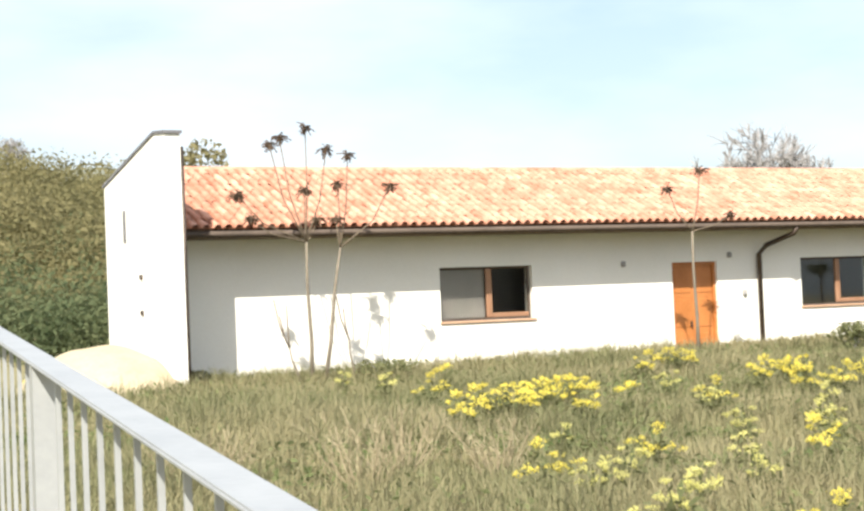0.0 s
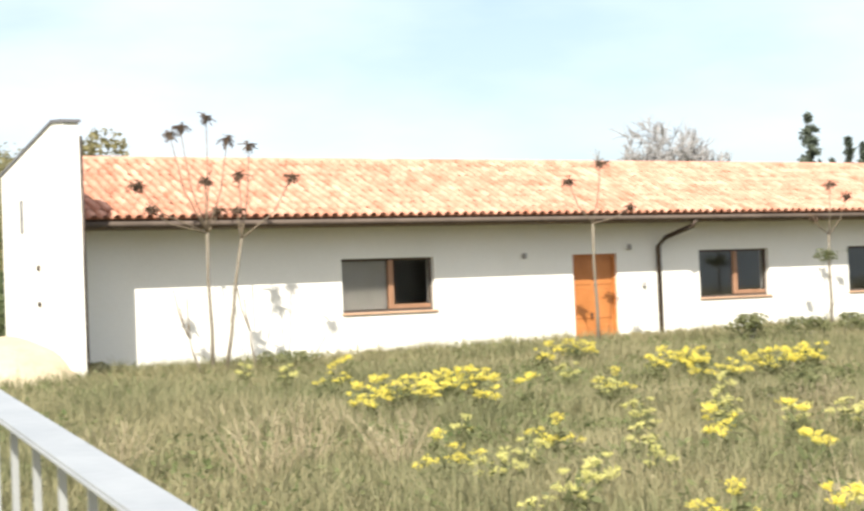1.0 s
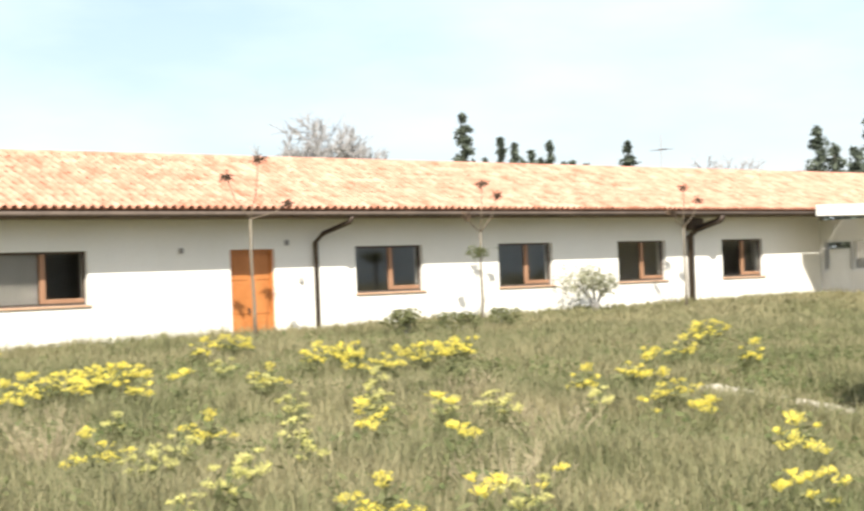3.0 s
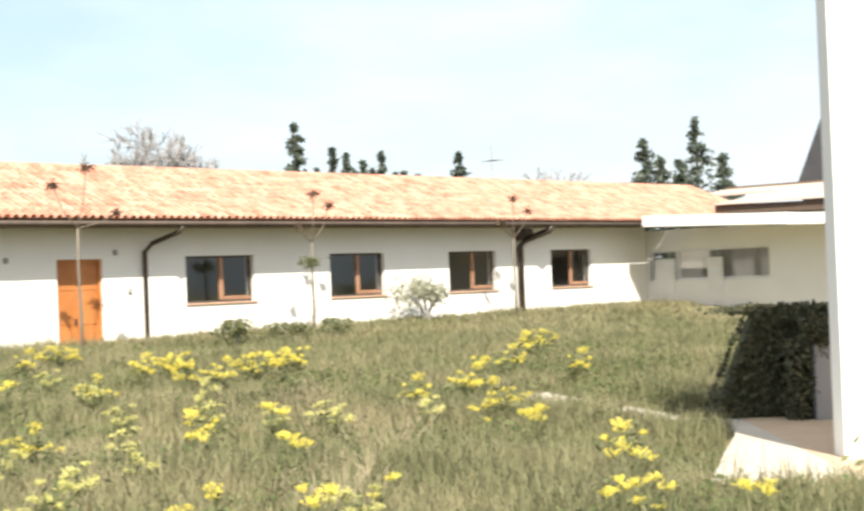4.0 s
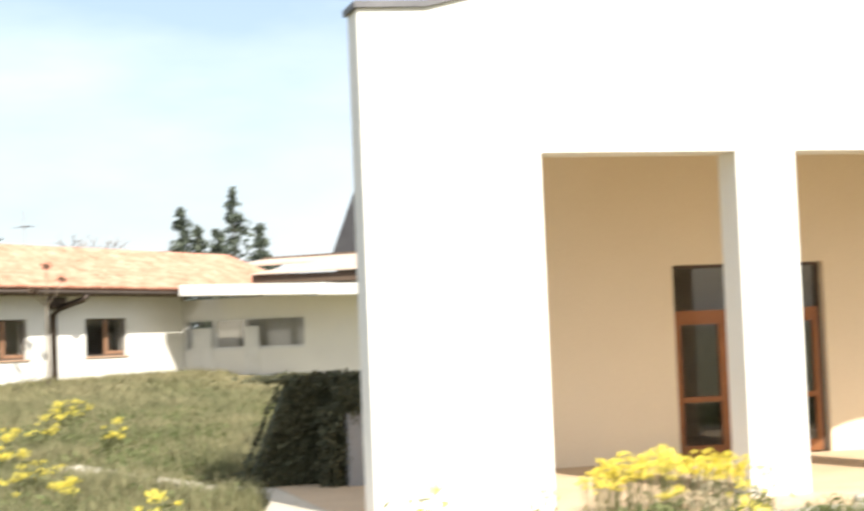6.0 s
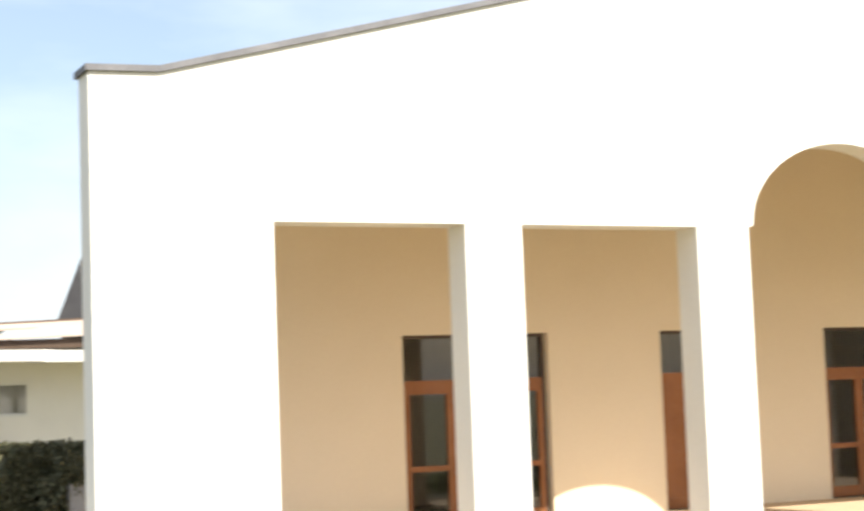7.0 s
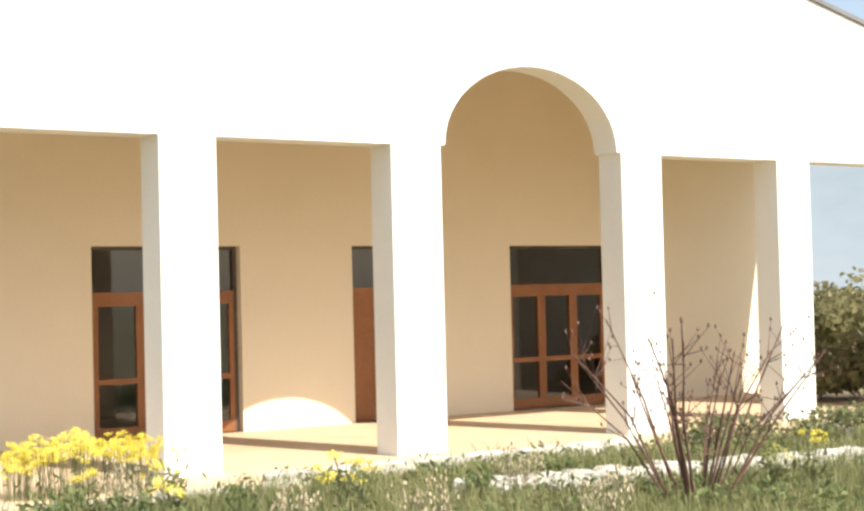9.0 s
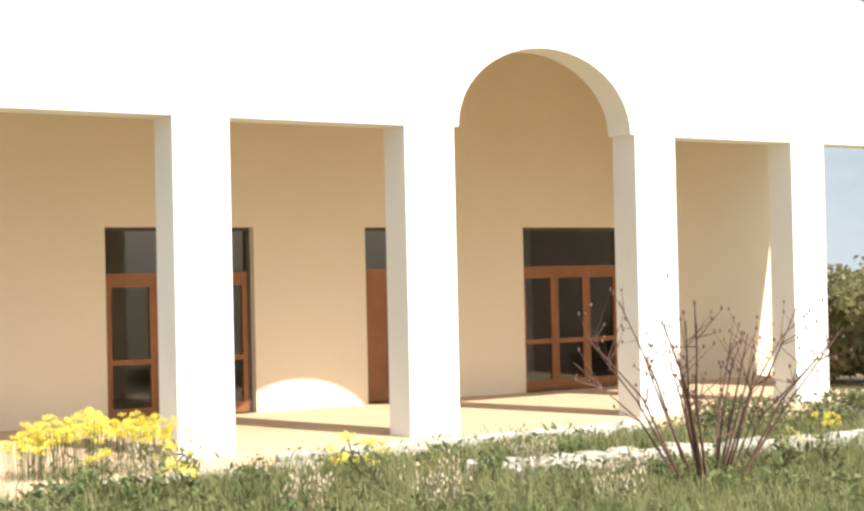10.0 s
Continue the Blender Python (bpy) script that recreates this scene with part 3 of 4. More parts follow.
def grass(name, x, y, rng, mat, size, width, label):
    n = len(x)
    z = np.array([gz(a, b) for a, b in zip(x, y)])
    patch = np.array([noise.noise((a * .3, b * .3, 2.0)) + .6 * noise.noise((a * 1.1, b * 1.1, 5.0)) for a, b in zip(x, y)])
    verts, faces = [], []
    tall = size * (1 + .75 * np.clip(patch, -.9, 1) + .3 * rng.normal(size=n)).clip(.35, 2.4)
    for j in range(5):
        a = rng.uniform(0, math.tau, n)
        lean = rng.uniform(.1, 1.0, n)
        h = tall * rng.uniform(.5, 1.25, n)
        w = rng.uniform(.6, 1.3, n) * width
        bx, by = x + rng.normal(0, .07, n), y + rng.normal(0, .07, n)
        ux, uy = np.cos(a), np.sin(a)
        px, py = -uy, ux
        mx, my = bx + ux * h * lean * .35, by + uy * h * lean * .35
        tx, ty = bx + ux * h * lean, by + uy * h * lean
        v = np.stack([np.stack([bx - px * w, by - py * w, z - .03], 1), np.stack([bx + px * w, by + py * w, z - .03], 1),
                      np.stack([mx + px * w * .8, my + py * w * .8, z + h * .6], 1), np.stack([mx - px * w * .8, my - py * w * .8, z + h * .6], 1),
                      np.stack([tx, ty, z + h * (1 - .25 * lean)], 1)], 1)
        idx = (np.arange(n) + j * n)[:, None] * 5
        verts.append(v.reshape(-1, 3))
        faces.append(np.concatenate([idx + [0, 1, 2], idx + [0, 2, 3], idx + [3, 2, 4]], 1).reshape(-1, 3))
    me = mesh_arrays(name, np.concatenate(verts), np.concatenate(faces), mat, 3)
    tagged(new(name, me), label, "grass", kind="stuff")


def meadow():
    rng = np.random.default_rng(11)
    x, y = meadow_spots(rng, 150000, 4, 102, 7.0, 38.0)
    near = x * CA - y * SA > 5.2
    grass("meadow_grass", x[~near], y[~near], rng, "grass", .27, .0065, "tall uneven meadow grass, green and straw-dry in patches")
    grass("lawn_grass", x[near], y[near], rng, "green_grass", .19, .0055, "fresh green grass before the portico")
    x, y = meadow_spots(rng, 30000, 36, 66, 36.0, 56.0)
    grass("far_grass", x, y, rng, "grass", .2, .014, "short sunlit grass before the far wing")
    # broad-leaved weeds between the grass
    x, y = meadow_spots(rng, 9000, 4, 102, 8.0, 36.0)
    keep = np.array([noise.noise((a * .45, b * .45, 9.0)) > -.05 for a, b in zip(x, y)])
    x, y = x[keep], y[keep]
    c = np.stack([x, y, [gz(a, b) for a, b in zip(x, y)]], 1)
    c = np.repeat(c, 12, axis=0) + rng.normal(size=(len(c) * 12, 3)) * (.1, .1, .06) + (0, 0, .14)
    tagged(new("meadow_weeds", leaf_cloud("meadow_weeds", c, .035, rng, "weed", 1.3)), "low broad-leaved green weeds among the grass", "weeds", kind="stuff")


meadow()


def umbel(bm, p, r, rng, count=44):
    """A loose flower head: small lumps in several domed tufts on thin rays from one centre."""
    hub = bm.verts.new((p[0], p[1], p[2] - r * .5))
    tufts = [(rng.uniform(0, math.tau), r * math.sqrt(rng.uniform(0, 1))) for _ in range(9)]
    for i in range(count):
        a, q = tufts[i % 9]
        o = rng.normal(size=3) * r * .16
        c = Vector((p[0] + q * math.cos(a) + o[0], p[1] + q * math.sin(a) + o[1], p[2] + r * .5 * (1 - (q / r) ** 2) + o[2] * .8))
        s_ = r * rng.uniform(.07, .15)
        t = [bm.verts.new(c + Vector(o) * s_) for o in ((1, 0, 0), (-.5, .87, 0), (-.5, -.87, 0), (0, 0, .7), (0, 0, -.5))]
        for f in ((0, 1, 3), (1, 2, 3), (2, 0, 3), (1, 0, 4), (2, 1, 4), (0, 2, 4)):
            bm.faces.new([t[i] for i in f])
        ray_end = bm.verts.new(c - Vector((.002, .002, s_ * .5)))
        bm.faces.new((hub, ray_end, t[4]))


def flower_plant(seed, height, spread, heads, leafy, petal="yellow", big=1.0):
    rng = np.random.default_rng(seed)
    plant = thing("yellow_flower_plant", pose(0, 0, 0), "wild fennel plant with %s yellow flower heads in the grass" % ("flat bright" if petal == "yellow" else "pale greenish"), "plant", "yellow flowers in the meadow")
    stems, tops = bmesh.new(), []
    for i in range(heads):
        a, q = rng.uniform(0, math.tau), spread * math.sqrt(rng.uniform(0, 1))
        top = Vector((q * math.cos(a), q * math.sin(a), height * rng.uniform(.64 if leafy < 10 else .62, 1.05) - q * .25))
        mid = Vector((top.x * .35, top.y * .35, top.z * .6))
        foot = Vector((top.x * .8, top.y * .8, 0)) if leafy < 10 else Vector((0, 0, 0))
        if leafy < 10:
            mid = foot.lerp(top, .55)
        tube(stems, [foot, mid, top], [.004, .0035, .003] if leafy < 10 else [.008, .006, .004], 4, False)
        tops.append(top)
    part("stem", stems, "leaf", plant)
    for top in tops:
        bm = bmesh.new()
        umbel(bm, top, rng.uniform(.048, .092) * big, rng)
        part("flower_head", bm, petal, plant)
    c = rng.normal(size=(leafy, 3)) * (spread * .45, spread * .45, height * .2) + (0, 0, height * .42)
    c = c[c[:, 2] > .02]
    ob = new("foliage", leaf_cloud("foliage", c, .04, rng, "leaf", 1.6))
    ob.parent = plant
    return plant


KIND = [flower_plant(21, .6, .17, 5, 50), flower_plant(22, .64, .3, 11, 80), flower_plant(23, .56, .12, 3, 30), flower_plant(24, .68, .42, 34, 150),
        flower_plant(25, .72, .38, 46, 8, big=1.05), flower_plant(26, .58, .18, 6, 60, "pale_yellow")]
# meadow: plan positions and size
MEADOW = [(11.0, 22.2, 1), (12.0, 23.6, 0), (9.8, 18.6, 1), (10.4, 19.2, 1), (10.6, 18.9, 3), (11.6, 19.8, 3), (12.4, 20.5, 3), (11.2, 18.2, 1), (11.9, 18.1, 0),
          (15.9, 23.8, 1), (17.2, 24.5, 3), (14.0, 20.2, 5), (13.5, 18.3, 1), (12.9, 17.7, 5), (11.3, 14.9, 5), (17.0, 21.0, 3), (16.0, 19.4, 1), (15.5, 20.0, 0)]
MEADOW_NEAR = [(16.3, 19.1, 1), (11.0, 13.0, 1), (7.4, 12.6, 1), (7.65, 12.0, 5), (8.4, 12.75, 5), (9.35, 13.7, 1), (9.6, 12.6, 5), (8.9, 11.5, 5), (7.2, 10.3, 5),
               (7.5, 8.8, 1), (10.9, 25.2, 5), (11.1, 23.9, 5), (14.5, 17.2, 5), (7.7, 8.0, 0), (9.7, 10.4, 0), (8.0, 11.1, 5), (8.2, 8.1, 5)]
MEADOW_FAR = [(17.4, 19.5, 3), (18.6, 20.0, 3), (15.9, 20.6, 1), (24.8, 19.6, 3), (20.6, 16.9, 1), (17.1, 14.8, 1), (15.4, 14.3, 1), (18.5, 15.7, 0), (20.5, 15.5, 1),
              (15.1, 12.4, 1), (12.9, 10.3, 0), (13.4, 10.6, 0), (12.1, 14.3, 5), (11.7, 12.8, 0), (12.8, 12.9, 5), (14.2, 12.8, 5), (12.1, 8.4, 1), (9.3, 6.6, 0),
              (9.4, 6.3, 2), (9.5, 5.6, 0), (24.0, 19.0, 1), (6.6, 28.4, 1)]
# in the portico's own axes: along the front, away from it, size, scale
PORTICO_BED = [(6.0, 15.7, .7), (6.25, 15.9, .84), (6.55, 15.6, .95), (6.85, 15.9, .9), (7.1, 15.6, .88), (7.4, 15.8, .84)]
PORTICO_FLOWERS = [(7.75, 15.6, 0), (3.95, 15.3, 1), (5.2, 15.2, 0), (6.5, 13.1, 1), (6.3, 14.5, 0), (8.1, 12.8, 1), (7.7, 11.9, 0), (12.0, 10.6, 0), (11.7, 10.8, 5)]


def plant_flowers():
    rng = random.Random(3)
    spots = [(x, y, k, 1.0, None) for x, y, k in MEADOW + MEADOW_NEAR + MEADOW_FAR]
    spots += [(*to_portico(a, b), k, 1.0, None) for a, b, k in PORTICO_FLOWERS]
    spots += [(*to_portico(a, b), 4, size, .02) for a, b, size in PORTICO_BED]
    for _ in range(14):
        a, r = radians(rng.uniform(22, 60)), rng.uniform(11, 24)
        u, v = in_portico(r * math.sin(a), r * math.cos(a))
        if u < 1.0 or v < 13.5:
            spots.append((r * math.sin(a), r * math.cos(a), rng.choice((2, 5)), .9, None))
    for x, y, k, size, base in spots:
        ob = copy_thing(KIND[k], Matrix.Identity(4))
        ob.matrix_world = pose(x, y, gz(x, y) - .02 if base is None else base, 0, 0, rng.uniform(0, 360)) @ Matrix.Scale(size * rng.uniform(.92, 1.08), 4)
    for k in KIND:
        for c in list(k.children):
            bpy.data.objects.remove(c)
        bpy.data.objects.remove(k)


plant_flowers()


def stalk_plant(x, y, fork, tips, seed, thick=1.0, heads=True):
    """A tall bare stalk that forks into arms with dark tufted heads; heights from the ground."""
    rng = np.random.default_rng(seed)
    z = gz(x, y)
    plant = thing("tall_stalk_plant", pose(x, y, z - .05), "tall bare pale plant stalk with dark tufted seed heads", "plant", "tall stalks by the wall")
    bm = bmesh.new()
    f = Vector(fork)
    f.z += .3
    tube(bm, [(0, 0, 0), f * .33 + Vector((.02, 0, 0)), f * .7 - Vector((.02, 0, 0)), f], [.046 * thick, .038 * thick, .032 * thick, .026 * thick], 7)
    part("stem", bm, "stalk", plant, "", True)
    for t in tips:
        t = Vector(t) + Vector((0, 0, .32))
        arm = bmesh.new()
        bend = f.lerp(t, .45) + Vector((t.x - f.x, 0, -.12 * abs(t.x - f.x))) * .2
        tube(arm, [f, f.lerp(bend, .5), bend, t], [.018, .015, .014, .012], 5)
        part("arm", arm, "arm", plant, "", True)
        if not heads:
            continue
        head = bmesh.new()
        for _ in range(60):
            a = rng.normal(size=3) * (.075, .075, .06)
            e = t + Vector(a) + Vector((0, 0, -.02))
            tube(head, [t, (t + e) / 2 + Vector((0, 0, .03)), e], [.006, .008, .016], 3)
        part("seed_head", head, "seed", plant, "dark tufted head")
    return plant


stalk_plant(11.81, 28.8, (-.01, 0, 2.51), [(-.66, .1, 4.37), (-.45, .1, 4.51), (.13, .2, 4.71), (.43, -.1, 4.27), (-.09, -.2, 3.46), (.22, 0, 2.91), (-1.12, 0, 2.93), (-1.32, .1, 3.39)], 1)
stalk_plant(12.06, 28.8, (.44, 0, 2.39), [(.71, .1, 4.16), (1.49, -.1, 3.54), (.52, .2, 3.6), (.37, 0, 2.92)], 2)
stalk_plant(20.79, 28.8, (-.01, 0, 2.5), [(.25, 0, 3.8), (-.54, .1, 3.4), (1.0, 0, 2.85)], 3)
stalk_plant(11.63, 28.9, (-.22, 0, .5), [(-.47, .1, 1.42), (-.25, 0, 1.3), (-.36, .1, 1.1)], 6, .6, False)
stalk_plant(12.75, 28.9, (-.1, 0, .6), [(-.3, .1, 1.45), (-.2, 0, 1.2)], 7, .6, False)
tufted = stalk_plant(28.2, 29.4, (.05, 0, 2.1), [(.15, 0, 3.3), (.75, .1, 3.0), (-.4, 0, 2.5)], 4)
tuft_rng = np.random.default_rng(77)
tuft = new("leaf_tuft", leaf_cloud("leaf_tuft", tuft_rng.normal(size=(150, 3)) * (.16, .12, .07) + (-.02, 0, 1.9), .045, tuft_rng, "leaf", 1.3))
tuft.parent = tufted
stalk_plant(36.2, 29.4, (.02, 0, 2.1), [(.05, 0, 3.2), (.7, 0, 2.85), (-.5, 0, 2.5)], 5)


def twig_shrub(name, x, y, height, spread, stems, mat, label, seed, buds=True, thick=1.0):
    rng = np.random.default_rng(seed)
    z = gz(x, y)
    shrub = thing(name, pose(x, y, z - .03), label, "shrub")
    for i in range(stems):
        a = rng.uniform(0, math.tau)
        q = spread * math.sqrt(rng.uniform(.05, 1))
        h = height * rng.uniform(.5, 1.0)
        top = Vector((q * math.cos(a), q * math.sin(a), h))
        bm = bmesh.new()
        mid = Vector((top.x * .6, top.y * .6, h * .55)) + Vector(rng.normal(0, .04, 3))
        base = Vector((top.x * .2, top.y * .2, 0))
        tube(bm, [base, mid, top], [.011 * thick, .008 * thick, .004 * thick], 4)
        for _ in range(rng.integers(4, 9) if buds else rng.integers(2, 6)):
            t = rng.uniform(.35, .9)
            p = mid.lerp(top, t) if t > .5 else base.lerp(mid, t * 2)
            e = p + Vector(rng.normal(0, 1, 3)) * .12 * height * .7 + Vector((0, 0, .12 * height))
            tube(bm, [p, e], [.005 * thick, .0025], 3)
            if buds:
                tube(bm, [e, e + Vector((.012, 0, .03))], [.012, .008], 4)
        part("branch", bm, mat, shrub)
    return shrub


bx, by = to_portico(10.9, 11.05)
twig_shrub("bare_shrub", bx, by, 1.85, 1.4, 22, "red_twig", "bare reddish-brown twiggy shrub in the grass", 8, True, 1.35)
for i, (x, y, h) in enumerate(((6.3, 14.2, .9), (7.2, 15.2, .8), (5.2, 15.5, .7), (8.0, 14.6, .7), (9.4, 9.5, .6), (12.2, 11.6, .6), (14.6, 15.6, .6))):
    twig_shrub("dry_weed", x, y, h, .6, 36, "dry", "dry pale straw-coloured weed stalks", 40 + i, False, .65)
for i, (x, y, h) in enumerate(((7.3, 10.0, .55), (8.8, 9.6, .5), (6.6, 11.0, .5), (9.5, 11.6, .5), (5.9, 12.6, .6))):
    x, y = to_portico(x + .2, y + .6)
    twig_shrub("dry_weed", x, y, h, .3, 14, "dry", "dry pale straw-coloured weed stalks", 60 + i, True, .45)


def sprig_weed(x, y, height, seed):
    """Upright leafy sprigs from one foot."""
    rng = np.random.default_rng(seed)
    weed = thing("leafy_weed", pose(x, y, gz(x, y) - .03), "upright grey-green leafy weed at the edge of the lawn", "weed", "leafy weeds before the portico")
    for _ in range(9):
        a, q = rng.uniform(0, math.tau), rng.uniform(.05, .3)
        top = Vector((q * math.cos(a), q * math.sin(a), height * rng.uniform(.6, 1.0)))
        part("stem", tube(bmesh.new(), [(0, 0, 0), top * .5 + Vector((0, 0, .03)), top], [.005, .004, .003], 4), "leaf", weed)
        u = rng.uniform(.3, 1.05, 22)[:, None]
        o = new("foliage", leaf_cloud("foliage", np.array(top) * u + rng.normal(0, .028, (22, 3)), .03, rng, "weed", 1.5))
        o.parent = weed


for i, (s_, d_, h) in enumerate(((5.35, 13.45, .34), (5.65, 13.7, .38), (5.95, 13.9, .34), (6.3, 13.9, .36), (5.1, 13.3, .28), (6.0, 12.9, .4), (9.3, 12.3, .35), (7.2, 13.2, .35))):
    sprig_weed(*to_portico(s_, d_), h, 160 + i)


def leafy_shrub(name, x, y, w, h, count, size, mat, label, seed, z=None, category="shrub"):
    rng = np.random.default_rng(seed)
    z = gz(x, y) if z is None else z
    ob = thing(name, pose(x, y, z - .05), label, category)
    bm = bmesh.new()
    cs = []
    for i in range(9):
        a, q = rng.uniform(0, math.tau), w * .5 * rng.uniform(.2, .9)
        top = Vector((q * math.cos(a), q * math.sin(a), h * rng.uniform(.45, .95)))
        tube(bm, [(0, 0, 0), (top.x * .3, top.y * .3, top.z * .5), top], [h * .02, h * .014, h * .006], 5)
        cs.append((top, rng.uniform(.16, .3)))
    part("trunk", bm, "grey_twig", ob)
    pts = []
    for top, r in cs:
        p = rng.normal(size=(count // 9, 3))
        p = p / np.linalg.norm(p, axis=1)[:, None] * rng.uniform(.3, 1, (len(p), 1)) ** .5
        pts.append(np.array(top) + p * (w * r, w * r, h * r * .8))
    c = np.concatenate(pts)
    c = c[c[:, 2] > .03]
    o = new("crown", leaf_cloud("crown", c, size, rng, mat))
    o.parent = ob
    return ob


leafy_shrub("wall_shrub", 33.4, 30.3, 1.9, 1.75, 1500, .045, "pale_leaf", "thin pale green shrub against the white wall", 70)
leafy_shrub("dark_weed", 9.75, 29.6, .7, .45, 400, .045, "dark_leaf", "dark weeds in the corner of the gable wall", 72)
for i, (x, y, w, h) in enumerate(((23.6, 27.0, 1.2, .75), (24.8, 26.6, 1.4, .6), (15.0, 16.2, 1.1, .55), (15.8, 16.6, 1.2, .6), (13.2, 28.6, 1.4, .45), (26.2, 27.0, 1.3, .6))):
    leafy_shrub("meadow_bush", x, y, w, h, 700, .045, "leaf", "low dark green bush in the meadow", 80 + i)
for i in range(7):
    s_, d_ = 14.0 + i * .75, 14.0 - .18 * i + .25 * (i % 2)
    x, y = to_portico(s_, d_)
    leafy_shrub("low_bush", x, y, 1.0, .5, 600, .035, "leaf", "low grey-green bush before the portico", 90 + i)


# ================= trees beyond =================
def conifer(az, el, dist, width, seed):
    rng = np.random.default_rng(seed)
    x, y = dist * math.sin(radians(az)), dist * math.cos(radians(az))
    z = gz(x, y)
    h = dist * math.tan(radians(el)) + EYE[2] - z
    tree = thing("conifer", pose(x, y, z - .1), "dark green conifer standing behind the roofs", "tree", "conifers behind the buildings")
    part("trunk", tube(bmesh.new(), [(0, 0, 0), (.05, 0, h * .5), (0, 0, h * .98)], [h * .018, h * .012, .02], 7), "seed", tree)
    pts = []
    width *= 2.7
    levels = int(h / .5)
    for i in range(levels):
        base = (i + .5) / levels
        r = width * .5 * (1 - base) ** 1.05 * rng.uniform(.6, 1.25) + .03
        for b in range(11):
            t = min(base + rng.normal(0, .25) / levels, .99)
            a = rng.uniform(0, math.tau)
            q = r * rng.uniform(.35, 1.25)
            n = 15
            u = rng.uniform(.05, 1, n)
            p = np.stack([np.cos(a) * q * u, np.sin(a) * q * u, t * h + .1 * u * q - .4 * u * u * q], 1)
            pts.append(p + rng.normal(0, .03 + .035 * r, (n, 3)))
    o = new("crown", leaf_cloud("crown", np.concatenate(pts), .11, rng, "needle", 1.4))
    o.parent = tree


for i, (az, el, w) in enumerate(((43.31, 5.96, 2.4), (44.63, 5.05, 2.0), (45.10, 4.84, 1.6), (45.7, 4.5, 1.8), (46.36, 4.76, 1.6), (47.1, 4.05, 2.6),
                                 (49.08, 4.65, 2.2), (55.56, 4.85, 4.2), (57.37, 5.48, 3.2), (58.30, 4.21, 3.0), (56.1, 4.2, 3.0), (44.1, 4.25, 1.8), (45.4, 4.2, 1.8), (46.0, 4.2, 1.6), (46.8, 4.1, 1.6), (56.8, 4.1, 1.8), (47.6, 3.9, 1.6))):
    conifer(az, el, 68 + (i % 3) * 3, w, 100 + i)


def bare_tree(az, el, dist, width, seed, label="bare grey tree behind the roof ridge"):
    rng = np.random.default_rng(seed)
    x, y = dist * math.sin(radians(az)), dist * math.cos(radians(az))
    z = gz(x, y)
    h = dist * math.tan(radians(el)) + EYE[2] - z
    tree = thing("bare_tree", pose(x, y, z - .1), label, "tree")
    trunk = tube(bmesh.new(), [(0, 0, 0), (.1, 0, h * .25), (0, .1, h * .45)], [.16, .13, .1], 7)
    part("trunk", trunk, "grey_twig", tree)

    def grow(bm, p, d, length, r, level):
        e = p + d * length
        tube(bm, [p, p.lerp(e, .5) + Vector(rng.normal(0, length * .05, 3)), e], [r, r * .8, r * .6], 4 if level else 5, False)
        if level < 4:
            for _ in range(3 if level < 3 else 6):
                nd = (d + Vector(rng.normal(0, .55, 3)) + Vector((0, 0, .12))).normalized()
                grow(bm, p.lerp(e, rng.uniform(.5, 1)), nd, length * rng.uniform(.55, .8), max(r * .6, .018), level + 1)

    for i in range(9):
        a = i * .7 + rng.uniform(-.3, .3)
        bm = bmesh.new()
        d = Vector((math.cos(a) * width / h * 1.1, math.sin(a) * .5, 1.0)).normalized()
        grow(bm, Vector((0, 0, h * rng.uniform(.3, .45))), d, h * .23, .075, 0)
        part("limb", bm, "grey_twig", tree)


bare_tree(38.1, 6.6, 55, 4.4, 120)
bare_tree(39.3, 6.2, 57, 3.8, 121)
bare_tree(52.35, 4.3, 62, 1.8, 122)
bare_tree(12.0, 7.0, 116, 3.0, 123, "bare grey tree on the wooded slope")
leafy_shrub("leafy_tree", 60 * math.sin(radians(18.8)), 60 * math.cos(radians(18.8)), 4.6, 7.2, 7000, .11, "scrub", "dark leafy tree behind the gable wall", 130, .6, "tree")


def slope_scrub():
    """Scrub and low trees over the wooded slope, too many to count."""
    rng = np.random.default_rng(31)
    olive, green = [], []
    for i in range(760):
        az, r = radians(rng.uniform(2, 25)), rng.uniform(49, 122) if i < 400 else rng.uniform(47, 80)
        x, y = r * math.sin(az), r * math.cos(az)
        w = rng.uniform(.8, 2.1) * (1 + (r - 42) / 100)
        n = 430 if i < 400 else 220
        p = rng.normal(size=(n, 3))
        p /= np.linalg.norm(p, axis=1)[:, None]
        p *= rng.uniform(.55, 1.08, (n, 1))
        p = p * (w, w, w * rng.uniform(.5, .9)) + (x, y, gz(x, y) + w * .3)
        (green if r < 62 + rng.normal(0, 9) else olive).append(p)
    for name, pts, mat, size, lab in (("slope_scrub", olive, "scrub", .125, "olive scrub and low trees over the slope"), ("thicket", green, "thicket", .095, "deep green thicket at the foot of the slope")):
        tagged(new(name, leaf_cloud(name, np.concatenate(pts), size, rng, mat)), lab, "scrub", kind="stuff")


